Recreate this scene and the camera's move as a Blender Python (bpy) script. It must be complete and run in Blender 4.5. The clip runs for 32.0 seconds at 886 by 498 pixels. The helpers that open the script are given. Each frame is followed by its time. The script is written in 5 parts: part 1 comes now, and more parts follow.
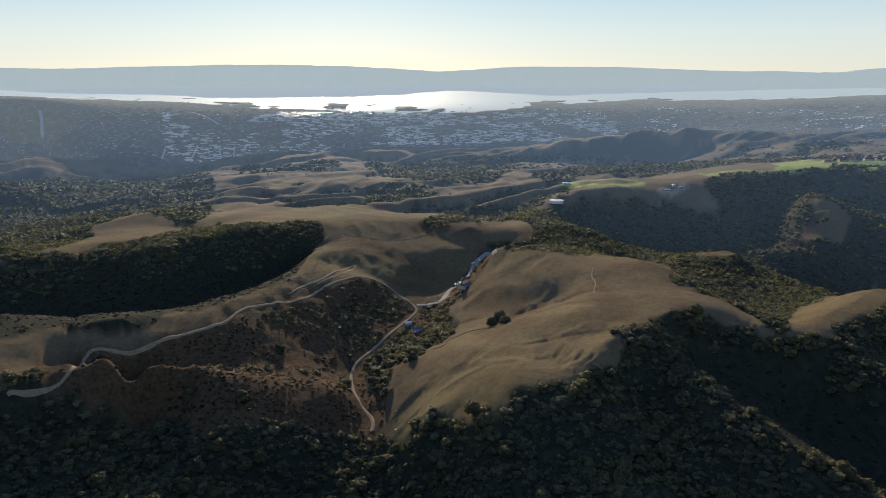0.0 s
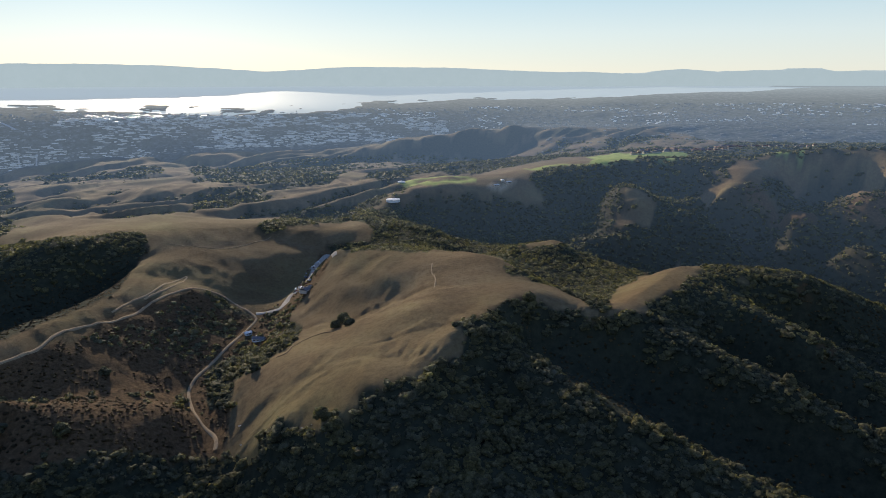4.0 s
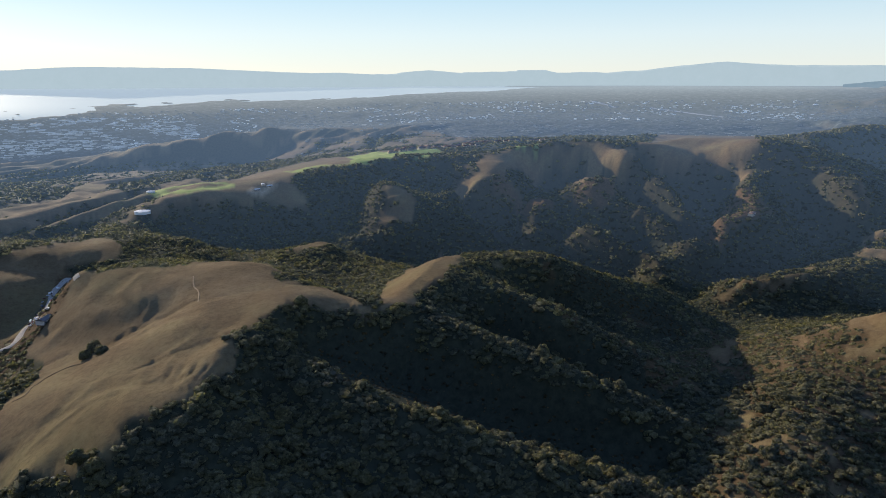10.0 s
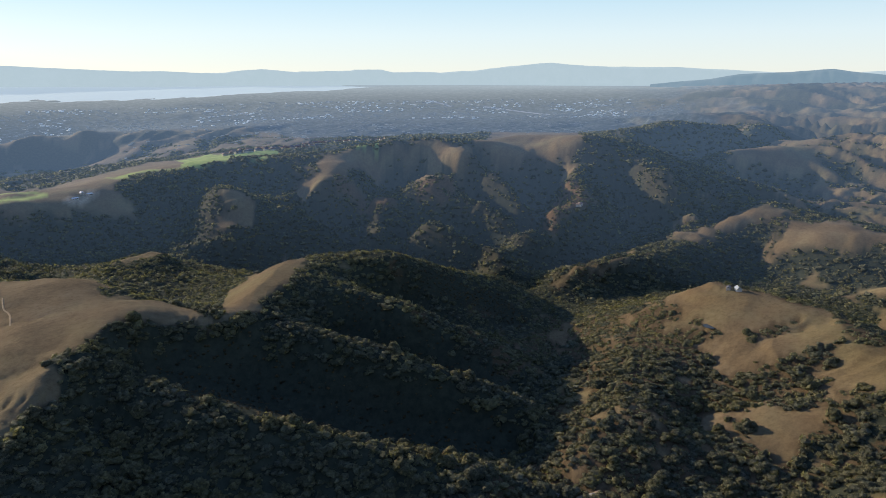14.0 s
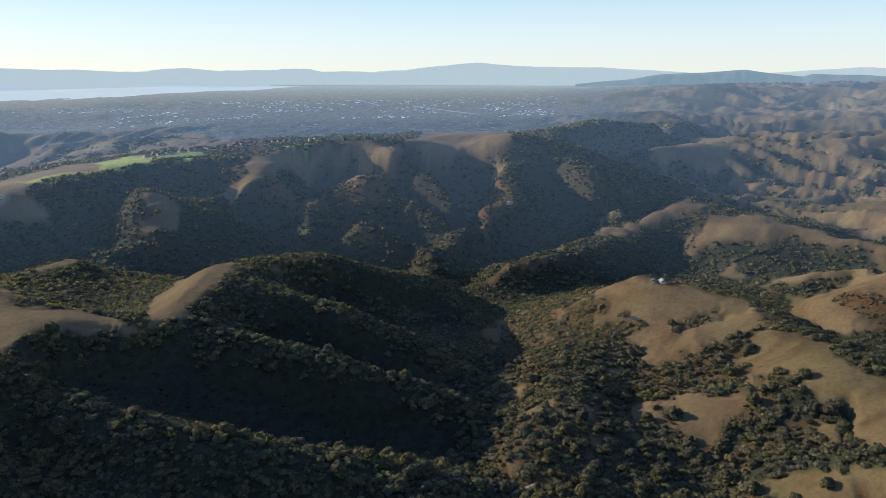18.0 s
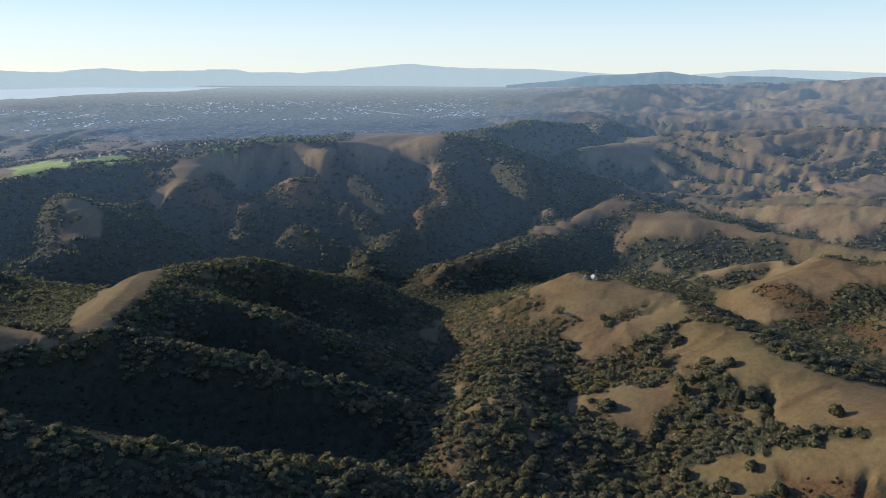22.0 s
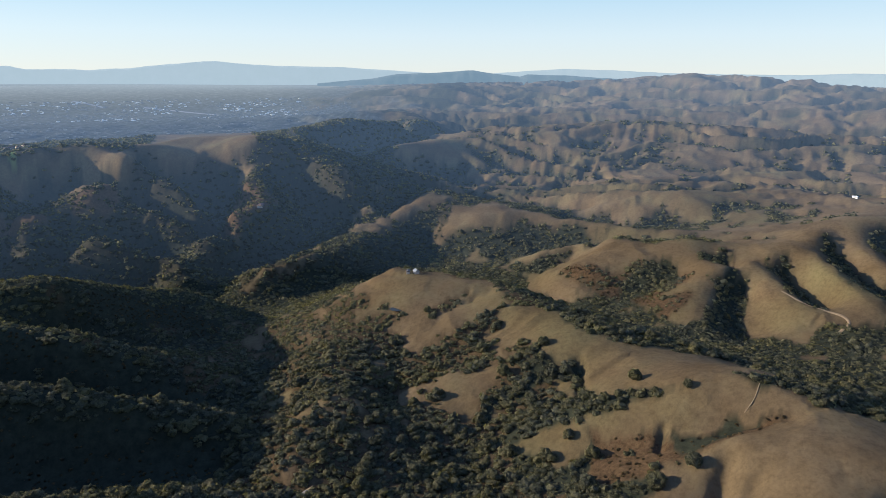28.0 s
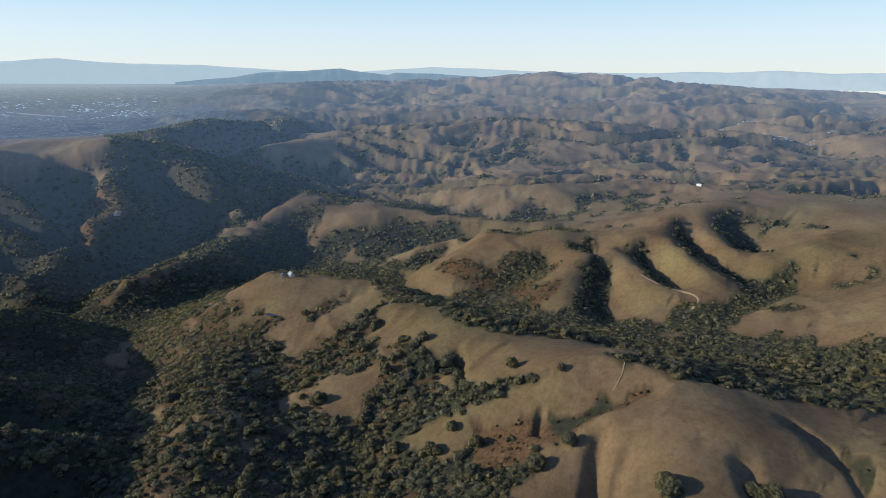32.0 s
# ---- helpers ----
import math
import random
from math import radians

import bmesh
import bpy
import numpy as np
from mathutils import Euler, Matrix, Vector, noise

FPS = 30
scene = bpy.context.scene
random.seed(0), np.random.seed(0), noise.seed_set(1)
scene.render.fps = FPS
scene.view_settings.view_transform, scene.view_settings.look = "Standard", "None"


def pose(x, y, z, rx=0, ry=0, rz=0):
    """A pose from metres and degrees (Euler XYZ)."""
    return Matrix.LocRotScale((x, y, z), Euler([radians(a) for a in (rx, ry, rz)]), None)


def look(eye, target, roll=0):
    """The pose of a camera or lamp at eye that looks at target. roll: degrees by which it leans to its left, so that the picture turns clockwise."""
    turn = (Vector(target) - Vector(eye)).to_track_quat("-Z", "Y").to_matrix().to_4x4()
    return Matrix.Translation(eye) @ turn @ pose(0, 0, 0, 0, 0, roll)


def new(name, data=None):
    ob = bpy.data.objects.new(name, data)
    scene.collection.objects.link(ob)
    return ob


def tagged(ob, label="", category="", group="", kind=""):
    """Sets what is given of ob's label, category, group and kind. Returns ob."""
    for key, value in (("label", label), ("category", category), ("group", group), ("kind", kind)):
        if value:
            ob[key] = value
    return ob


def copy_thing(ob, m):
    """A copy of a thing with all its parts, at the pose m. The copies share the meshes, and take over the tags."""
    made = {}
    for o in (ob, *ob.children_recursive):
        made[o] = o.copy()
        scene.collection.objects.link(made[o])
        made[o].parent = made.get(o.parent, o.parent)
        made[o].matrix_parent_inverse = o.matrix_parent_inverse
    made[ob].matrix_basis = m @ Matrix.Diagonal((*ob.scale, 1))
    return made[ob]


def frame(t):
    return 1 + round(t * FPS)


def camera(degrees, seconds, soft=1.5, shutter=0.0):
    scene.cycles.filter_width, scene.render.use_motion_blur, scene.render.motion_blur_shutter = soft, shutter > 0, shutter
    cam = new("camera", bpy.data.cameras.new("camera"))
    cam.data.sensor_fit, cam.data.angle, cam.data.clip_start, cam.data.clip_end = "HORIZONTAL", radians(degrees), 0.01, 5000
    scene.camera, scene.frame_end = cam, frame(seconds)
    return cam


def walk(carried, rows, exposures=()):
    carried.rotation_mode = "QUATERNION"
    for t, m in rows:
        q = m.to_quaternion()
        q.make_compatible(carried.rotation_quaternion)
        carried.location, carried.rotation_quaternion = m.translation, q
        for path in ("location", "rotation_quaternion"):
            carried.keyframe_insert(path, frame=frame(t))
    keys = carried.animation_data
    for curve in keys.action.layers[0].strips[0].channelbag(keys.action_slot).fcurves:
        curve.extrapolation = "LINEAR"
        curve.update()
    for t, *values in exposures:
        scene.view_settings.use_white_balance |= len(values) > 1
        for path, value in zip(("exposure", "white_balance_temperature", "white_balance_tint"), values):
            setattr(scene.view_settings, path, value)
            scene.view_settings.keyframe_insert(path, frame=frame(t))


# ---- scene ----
cam = camera(66.0, 32.0, 0.8)
PATH = [
    (0.0, pose(0, 0, 500, 76.00, -0.00, 0.00)),
    (0.5, pose(0, 0, 500, 75.91, 0.03, -1.96)),
    (1.0, pose(0, 0, 500, 76.03, 0.08, -3.83)),
    (1.5, pose(0, 0, 500, 75.96, -0.02, -5.46)),
    (2.0, pose(0, 0, 500, 76.00, -0.02, -7.11)),
    (2.5, pose(0, 0, 500, 76.06, -0.01, -8.75)),
    (3.0, pose(0, 0, 500, 76.02, 0.02, -10.30)),
    (3.5, pose(0, 0, 500, 76.00, 0.01, -12.05)),
    (5.5, pose(0, 0, 500, 76.02, -0.07, -18.80)),
    (6.0, pose(0, 0, 500, 75.95, -0.15, -20.43)),
    (7.0, pose(0, 0, 500, 76.04, -0.08, -23.71)),
    (8.0, pose(0, 0, 500, 76.09, -0.03, -27.09)),
    (9.0, pose(0, 0, 500, 76.06, -0.02, -30.34)),
    (10.0, pose(0, 0, 500, 76.08, 0.09, -33.71)),
    (11.0, pose(0, 0, 500, 76.03, 0.04, -36.93)),
    (12.0, pose(0, 0, 500, 76.03, 0.01, -40.25)),
    (13.0, pose(0, 0, 500, 75.96, -0.10, -43.54)),
    (14.0, pose(0, 0, 500, 76.04, -0.08, -46.95)),
    (15.0, pose(0, 0, 500, 76.04, -0.12, -50.23)),
    (15.5, pose(0, 0, 500, 76.05, -0.09, -51.33)),
    (17.5, pose(0, 0, 500, 76.08, -0.17, -52.51)),
    (18.0, pose(0, 0, 500, 76.02, -0.20, -52.71)),
    (19.0, pose(0, 0, 500, 76.07, -0.22, -53.50)),
    (20.0, pose(0, 0, 500, 76.04, -0.22, -54.89)),
    (21.0, pose(0, 0, 500, 76.02, -0.21, -56.27)),
    (22.0, pose(0, 0, 500, 76.13, -0.27, -58.24)),
    (23.0, pose(0, 0, 500, 76.13, -0.31, -60.11)),
    (24.0, pose(0, 0, 500, 76.03, -0.33, -61.98)),
    (25.0, pose(0, 0, 500, 76.06, -0.35, -64.83)),
    (25.5, pose(0, 0, 500, 76.06, -0.29, -66.21)),
    (27.5, pose(0, 0, 500, 76.02, -0.31, -72.09)),
    (28.0, pose(0, 0, 500, 76.07, -0.32, -73.55)),
    (29.0, pose(0, 0, 500, 76.07, -0.30, -76.48)),
    (30.0, pose(0, 0, 500, 76.03, -0.25, -79.21)),
    (31.0, pose(0, 0, 500, 75.95, -0.25, -81.74)),
    (32.0, pose(0, 0, 500, 75.98, -0.23, -84.27)),
]
walk(cam, PATH, ((0, 0.0, 6800, 10), (6, 0.15, 6650, 10), (9, 0.2, 6500, 10), (13, 0.28, 6480, 10), (19, 0.28, 6380, 10), (25, 0.26, 6260, 10), (32, 0.2, 6120, 10)))

SUN_AZ, SUN_EL = -9.0, 15.8
world = bpy.data.worlds.new("sky")
scene.world = world
world.use_nodes = True
_nt = world.node_tree
_sky = _nt.nodes.new("ShaderNodeTexSky")
_sky.sky_type, _sky.sun_disc = "NISHITA", False
_sky.sun_elevation, _sky.sun_rotation = radians(SUN_EL), radians(SUN_AZ)
_sky.altitude, _sky.air_density, _sky.dust_density, _sky.ozone_density = 500, 1.0, 0.3, 3.0
# thin even haze over the whole sky, paler towards the horizon
_geo, _sep, _rmp = (_nt.nodes.new("ShaderNode" + k) for k in ("TexCoord", "SeparateXYZ", "ValToRGB"))
_nt.links.new(_geo.outputs["Generated"], _sep.inputs[0])
_nt.links.new(_sep.outputs["Z"], _rmp.inputs[0])
_stops = ((0.0, (0.76, 0.77, 0.71)), (0.06, (0.66, 0.76, 0.80)), (0.12, (0.47, 0.66, 0.78)), (0.25, (0.2, 0.32, 0.57)), (0.7, (0.1, 0.19, 0.46)))
while len(_rmp.color_ramp.elements) < len(_stops):
    _rmp.color_ramp.elements.new(0.5)
for _e, (_p, _c) in zip(_rmp.color_ramp.elements, _stops):
    _e.position, _e.color = _p, (*_c, 1)
_veil = _nt.nodes.new("ShaderNodeBackground")
_veil.inputs[1].default_value = 0.84
_sum = _nt.nodes.new("ShaderNodeAddShader")
_nt.links.new(_rmp.outputs[0], _veil.inputs[0])
_nt.links.new(_sky.outputs[0], _nt.nodes["Background"].inputs[0])
_nt.links.new(_nt.nodes["Background"].outputs[0], _sum.inputs[0])
_nt.links.new(_veil.outputs[0], _sum.inputs[1])
_nt.links.new(_sum.outputs[0], _nt.nodes["World Output"].inputs[0])
_nt.nodes["Background"].inputs[1].default_value = 0.022
_lamp = bpy.data.lights.new("sun", "SUN")
_lamp.energy, _lamp.angle, _lamp.color = 5.0, radians(0.6), (1.0, 0.86, 0.66)
sun = new("sun", _lamp)
_v = Vector((math.sin(radians(SUN_AZ)) * math.cos(radians(SUN_EL)), math.cos(radians(SUN_AZ)) * math.cos(radians(SUN_EL)), math.sin(radians(SUN_EL))))
sun.matrix_world = look(_v * 1000 + Vector((0, 0, 500)), Vector((0, 0, 500)))


# ---- materials ----
def material(name, build):
    mat = bpy.data.materials.new(name)
    mat.use_nodes = True
    nt = mat.node_tree
    bsdf = nt.nodes["Principled BSDF"]
    bsdf.inputs["Roughness"].default_value = 0.9
    bsdf.inputs["Specular IOR Level"].default_value = 0.15
    build(nt, bsdf)
    return mat


def node(nt, kind, **inputs):
    n = nt.nodes.new(kind)
    for key, value in inputs.items():
        n.inputs[key].default_value = value
    return n


def noise_tex(nt, scale, detail=3.0, rough=0.55):
    pos = nt.nodes.new("ShaderNodeNewGeometry")
    n = node(nt, "ShaderNodeTexNoise", Scale=scale, Detail=detail, Roughness=rough)
    nt.links.new(pos.outputs["Position"], n.inputs["Vector"])
    return n.outputs["Fac"]


def ramp(nt, fac, *stops):
    r = nt.nodes.new("ShaderNodeValToRGB")
    while len(r.color_ramp.elements) < len(stops):
        r.color_ramp.elements.new(0.5)
    for e, (p, c) in zip(r.color_ramp.elements, stops):
        e.position, e.color = p, (*c, 1) if len(c) == 3 else c
    nt.links.new(fac, r.inputs[0])
    return r.outputs[0]


def mix(nt, fac, a, b, kind="MIX"):
    m = nt.nodes.new("ShaderNodeMix")
    m.data_type, m.blend_type = "RGBA", kind
    for sock, v in ((m.inputs[0], fac), (m.inputs[6], a), (m.inputs[7], b)):
        if isinstance(v, bpy.types.NodeSocket):
            nt.links.new(v, sock)
        else:
            sock.default_value = v if isinstance(v, (int, float)) else (*v, 1)
    return m.outputs[2]


def attr(nt, name):
    a = nt.nodes.new("ShaderNodeAttribute")
    a.attribute_name = name
    return a.outputs["Fac"]


def bump(nt, bsdf, fac, strength, distance):
    b = node(nt, "ShaderNodeBump", Strength=strength, Distance=distance)
    nt.links.new(fac, b.inputs["Height"])
    nt.links.new(b.outputs[0], bsdf.inputs["Normal"])


def earth_colour(nt):
    grass = ramp(nt, noise_tex(nt, 0.012, 6, 0.6), (0.3, (0.122, 0.085, 0.046)), (0.5, (0.168, 0.12, 0.067)), (0.72, (0.215, 0.16, 0.094)))
    fine = ramp(nt, noise_tex(nt, 0.16, 8, 0.8), (0.34, (0.74, 0.72, 0.7)), (0.5, (1.0, 1.0, 1.0)), (0.68, (1.22, 1.22, 1.2)))
    grass = mix(nt, 1.0, grass, fine, "MULTIPLY")
    olive = ramp(nt, noise_tex(nt, 0.006, 3), (0.45, (1.0, 1.0, 1.0)), (0.7, (0.86, 0.95, 0.8)))
    grass = mix(nt, 1.0, grass, olive, "MULTIPLY")
    scrub = ramp(nt, noise_tex(nt, 0.22, 5, 0.75), (0.34, (0.056, 0.037, 0.02)), (0.5, (0.108, 0.068, 0.036)), (0.7, (0.17, 0.11, 0.06)))
    wood = ramp(nt, noise_tex(nt, 0.12, 6, 0.75), (0.35, (0.026, 0.03, 0.02)), (0.7, (0.062, 0.064, 0.04)))
    turf = ramp(nt, noise_tex(nt, 0.03, 3), (0.35, (0.2, 0.26, 0.06)), (0.65, (0.36, 0.4, 0.12)))
    soil = ramp(nt, noise_tex(nt, 0.2, 6, 0.7), (0.35, (0.30, 0.22, 0.13)), (0.65, (0.48, 0.38, 0.25)))
    c = mix(nt, attr(nt, "scrub"), grass, scrub)
    c = mix(nt, attr(nt, "wood"), c, wood)
    c = mix(nt, attr(nt, "bare"), c, soil)
    return mix(nt, attr(nt, "green"), c, turf)


def build_earth(nt, b):
    nt.links.new(earth_colour(nt), b.inputs["Base Color"])
    b.inputs["Roughness"].default_value = 1.0
    b.inputs["Specular IOR Level"].default_value = 0.05
    bump(nt, b, noise_tex(nt, 0.22, 8, 0.85), 1.0, 1.2)


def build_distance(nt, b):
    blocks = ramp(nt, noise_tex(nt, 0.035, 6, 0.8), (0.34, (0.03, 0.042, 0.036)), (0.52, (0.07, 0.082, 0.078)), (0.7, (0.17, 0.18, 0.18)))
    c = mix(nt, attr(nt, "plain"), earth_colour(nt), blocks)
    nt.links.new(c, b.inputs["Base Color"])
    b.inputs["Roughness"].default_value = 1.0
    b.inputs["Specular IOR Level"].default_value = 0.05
    painted_haze(nt, b)


def painted_haze(nt, b, fixed=None):
    """Paints the haze before far land as bluish emission, varying or fixed."""
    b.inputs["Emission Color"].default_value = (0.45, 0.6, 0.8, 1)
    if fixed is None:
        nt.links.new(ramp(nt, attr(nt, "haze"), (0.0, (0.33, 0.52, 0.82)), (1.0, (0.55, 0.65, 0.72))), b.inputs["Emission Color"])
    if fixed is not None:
        b.inputs["Emission Strength"].default_value = fixed * HAZE_GLOW
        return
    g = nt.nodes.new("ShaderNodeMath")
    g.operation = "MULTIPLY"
    g.inputs[1].default_value = HAZE_GLOW
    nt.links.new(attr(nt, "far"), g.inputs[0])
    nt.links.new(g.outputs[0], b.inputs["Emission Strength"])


# overall strength of the haze emission
HAZE_GLOW = 0.25


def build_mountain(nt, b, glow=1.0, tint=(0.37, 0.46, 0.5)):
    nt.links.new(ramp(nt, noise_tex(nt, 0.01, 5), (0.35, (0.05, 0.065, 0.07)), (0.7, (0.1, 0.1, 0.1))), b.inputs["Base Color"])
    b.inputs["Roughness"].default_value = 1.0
    # emission paints in the pale blue haze before the range
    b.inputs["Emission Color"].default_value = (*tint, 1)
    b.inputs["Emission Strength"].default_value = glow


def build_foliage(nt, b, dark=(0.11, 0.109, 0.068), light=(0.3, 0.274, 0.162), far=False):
    # far crowns glow faintly, with the haze painted into their emission
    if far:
        painted_haze(nt, b)
    geo = nt.nodes.new("ShaderNodeNewGeometry")
    tone = ramp(nt, geo.outputs["Random Per Island"], (0.0, dark), (0.6, tuple((p + q) / 2 for p, q in zip(dark, light))), (1.0, light))
    fleck = ramp(nt, noise_tex(nt, 0.8, 5, 0.8), (0.36, (0.5, 0.53, 0.56)), (0.5, (0.95, 0.95, 0.95)), (0.64, (1.4, 1.38, 1.32)))
    stand = ramp(nt, noise_tex(nt, 0.02, 2), (0.35, (0.8, 0.85, 0.95)), (0.65, (1.15, 1.1, 0.9)))
    c = mix(nt, 1.0, mix(nt, 1.0, tone, fleck, "MULTIPLY"), stand, "MULTIPLY")
    nt.links.new(c, b.inputs["Base Color"])
    b.inputs["Roughness"].default_value = 0.75
    bump(nt, b, noise_tex(nt, 0.55, 5, 0.8), 1.0, 4.0)
    t = nt.nodes.new("ShaderNodeBsdfTranslucent")
    nt.links.new(mix(nt, 1.0, c, (1.1, 1.15, 0.7), "MULTIPLY"), t.inputs[0])
    m = node(nt, "ShaderNodeMixShader", Fac=0.34)
    nt.links.new(b.outputs[0], m.inputs[1])
    nt.links.new(t.outputs[0], m.inputs[2])
    nt.links.new(m.outputs[0], nt.nodes["Material Output"].inputs[0])


def plain(colour, rough=0.8, metal=0.0, vary=0.15, scale=0.8):
    def build(nt, b):
        lo, hi = tuple(v * (1 - vary) for v in colour), tuple(min(1, v * (1 + vary)) for v in colour)
        nt.links.new(ramp(nt, noise_tex(nt, scale, 4, 0.65), (0.35, lo), (0.65, hi)), b.inputs["Base Color"])
        b.inputs["Roughness"].default_value = rough
        b.inputs["Metallic"].default_value = metal
    return build


def shiny(b):
    b.inputs["Specular IOR Level"].default_value = 0.5


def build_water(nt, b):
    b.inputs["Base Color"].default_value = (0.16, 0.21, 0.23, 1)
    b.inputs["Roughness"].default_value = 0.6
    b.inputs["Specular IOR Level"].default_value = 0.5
    # emission adds a painted pale sheen of sky and haze to the water
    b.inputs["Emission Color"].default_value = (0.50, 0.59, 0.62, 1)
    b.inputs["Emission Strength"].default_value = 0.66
    bump(nt, b, noise_tex(nt, 0.25, 3), 0.25, 0.6)


EARTH = material("dry_hillside", build_earth)
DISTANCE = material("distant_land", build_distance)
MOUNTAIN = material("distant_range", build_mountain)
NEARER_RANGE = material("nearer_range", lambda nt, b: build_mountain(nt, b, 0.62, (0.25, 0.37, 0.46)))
# road surface on the plain, haze painted in as a fixed glow
CONCRETE = material("far_concrete", lambda nt, b: (plain((0.3, 0.3, 0.29), 0.8)(nt, b), painted_haze(nt, b, 0.8)))
DARKSOIL = material("cut_bank_soil", plain((0.07, 0.05, 0.032), 1.0, 0, 0.3, 0.5))
FOLIAGE = material("oak_foliage", build_foliage)
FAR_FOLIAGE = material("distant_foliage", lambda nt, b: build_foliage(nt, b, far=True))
SHRUB = material("brush", lambda nt, b: build_foliage(nt, b, (0.075, 0.056, 0.03), (0.175, 0.12, 0.062)))
BARK = material("oak_bark", plain((0.09, 0.07, 0.05), 0.95, 0, 0.3, 3))
DIRT = material("dirt_track", plain((0.31, 0.225, 0.135), 1.0, 0, 0.2, 0.4))
GRAVEL = material("gravel_lane", plain((0.36, 0.33, 0.28), 1.0, 0, 0.2, 0.6))
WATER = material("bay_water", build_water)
POND = material("pond_water", lambda nt, b: plain((0.05, 0.06, 0.06), 0.15)(nt, b))
WHITE = material("white_paint", plain((0.8, 0.79, 0.76), 0.5, 0, 0.05))
TILE = material("roof_tile", plain((0.42, 0.29, 0.22), 0.85, 0, 0.3))
STUCCO = material("stucco", plain((0.6, 0.53, 0.45), 0.9, 0, 0.12))
# far roofs carry a fixed bluish emission painted in for haze
ROOFING = material("flat_roofing", lambda nt, b: (plain((0.36, 0.36, 0.35), 0.34, 0, 0.35, 0.02)(nt, b), shiny(b), painted_haze(nt, b, 0.9)))
PALE_ROOF = material("pale_roofs", lambda nt, b: (plain((0.72, 0.71, 0.68), 0.5, 0, 0.15, 0.02)(nt, b), painted_haze(nt, b, 1.0)))
TOWN = material("town_roofs", lambda nt, b: (plain((0.16, 0.165, 0.165), 0.6, 0, 0.5, 0.03)(nt, b), painted_haze(nt, b, 0.9)))
GLASS = material("window_pane", plain((0.03, 0.04, 0.05), 0.1, 0, 0.1))
STEEL = material("galvanised_steel", plain((0.55, 0.56, 0.56), 0.4, 0.8, 0.1))
DARKROOF = material("dark_roof", plain((0.16, 0.15, 0.15), 0.7, 0, 0.2))



# ---- landform ----
def vnoise(x, y, seed=0):
    """Smooth value noise in -1..1 on arrays."""
    xi, yi = np.floor(x).astype(np.int64), np.floor(y).astype(np.int64)
    u, v = x - xi, y - yi
    u, v = u * u * u * (u * (u * 6 - 15) + 10), v * v * v * (v * (v * 6 - 15) + 10)

    def h(a, b):
        n = (a * 374761393 + b * 668265263 + seed * 974711) & 0xFFFFFFFF
        n = ((n ^ (n >> 13)) * 1274126177) & 0xFFFFFFFF
        return ((n ^ (n >> 16)) & 0xFFFF) / 32767.5 - 1
    return (h(xi, yi) * (1 - u) + h(xi + 1, yi) * u) * (1 - v) + (h(xi, yi + 1) * (1 - u) + h(xi + 1, yi + 1) * u) * v


def fbm(x, y, octaves=4, seed=0):
    s, a = 0, 1.0
    for k in range(octaves):
        s, a, x, y = s + a * vnoise(x, y, seed + k), a * 0.5, x * 2.03 + 17.1, y * 2.03 - 9.7
    return s


def sstep(a, b, x):
    t = np.clip((x - a) / (b - a), 0, 1)
    return t * t * (3 - 2 * t)


LAND = []


def land(name, *pts):
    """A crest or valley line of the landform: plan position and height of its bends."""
    for (x0, y0, z0), (x1, y1, z1) in zip(pts, pts[1:]):
        n = max(1, int(round(math.hypot(x1 - x0, y1 - y0) / (0.022 * math.hypot(x0, y0) + 9))))
        for k in range(n):
            LAND.append((x0 + (x1 - x0) * k / n, y0 + (y1 - y0) * k / n, z0 + (z1 - z0) * k / n))
    LAND.append(pts[-1])


land("canyon_road_valley", (-41, 519, 122), (-75, 641, 140), (-100, 720, 147), (-111, 784, 150), (-72, 873, 156), (-42, 972, 164), (14, 1040, 172), (49, 1120, 182), (83, 1202, 193))
land("canyon_mouth", (-68, 539, 125), (-98, 573, 132), (-137, 552, 128))
land("west_ridge", (-506, 548, 258), (-486, 607, 254), (-442, 639, 250), (-409, 680, 245), (-350, 693, 240), (-304, 767, 232), (-261, 847, 225), (-229, 969, 218), (-216, 1155, 218))
land("scrub_hill", (-379, 545, 229), (-364, 647, 228), (-303, 703, 223), (-256, 770, 216), (-195, 942, 207), (-126, 1018, 200), (-87, 1014, 180))
land("scrub_gully", (-273, 674, 199), (-211, 708, 187), (-167, 739, 174), (-117, 703, 162))
land("scrub_spur", (-378, 636, 213), (-326, 627, 228), (-276, 637, 211), (-214, 656, 201), (-171, 669, 185), (-130, 676, 169))
land("lower_spur", (-261, 637, 188), (-206, 571, 180), (-162, 580, 164))
land("lower_gully", (-308, 637, 175), (-226, 538, 166), (-159, 561, 151))
land("west_bank", (-419, 518, 215), (-368, 550, 206), (-321, 504, 177), (-339, 473, 182))
land("shade_valley", (-586, 747, 188), (-565, 837, 160), (-505, 863, 167), (-418, 873, 166), (-362, 932, 168), (-302, 1009, 168), (-243, 1114, 186))
land("tree_ridge", (-742, 923, 238), (-627, 930, 240), (-568, 970, 242), (-528, 1023, 244), (-443, 1009, 244), (-399, 1108, 248), (-314, 1108, 248), (-247, 1223, 243))
land("scar_hill", (-245, 1295, 239), (-163, 1339, 236), (-71, 1319, 232), (39, 1283, 226), (117, 1308, 223))
land("scar_arc", (-148, 1213, 222), (-96, 1198, 215), (-15, 1259, 217))
land("hill_mid", (89, 655, 228), (131, 655, 241), (172, 668, 247), (205, 690, 251), (235, 736, 253))
land("folded_hill", (-655, 1177, 222), (-626, 1268, 238), (-583, 1321, 244), (-531, 1300, 238), (-464, 1247, 225))
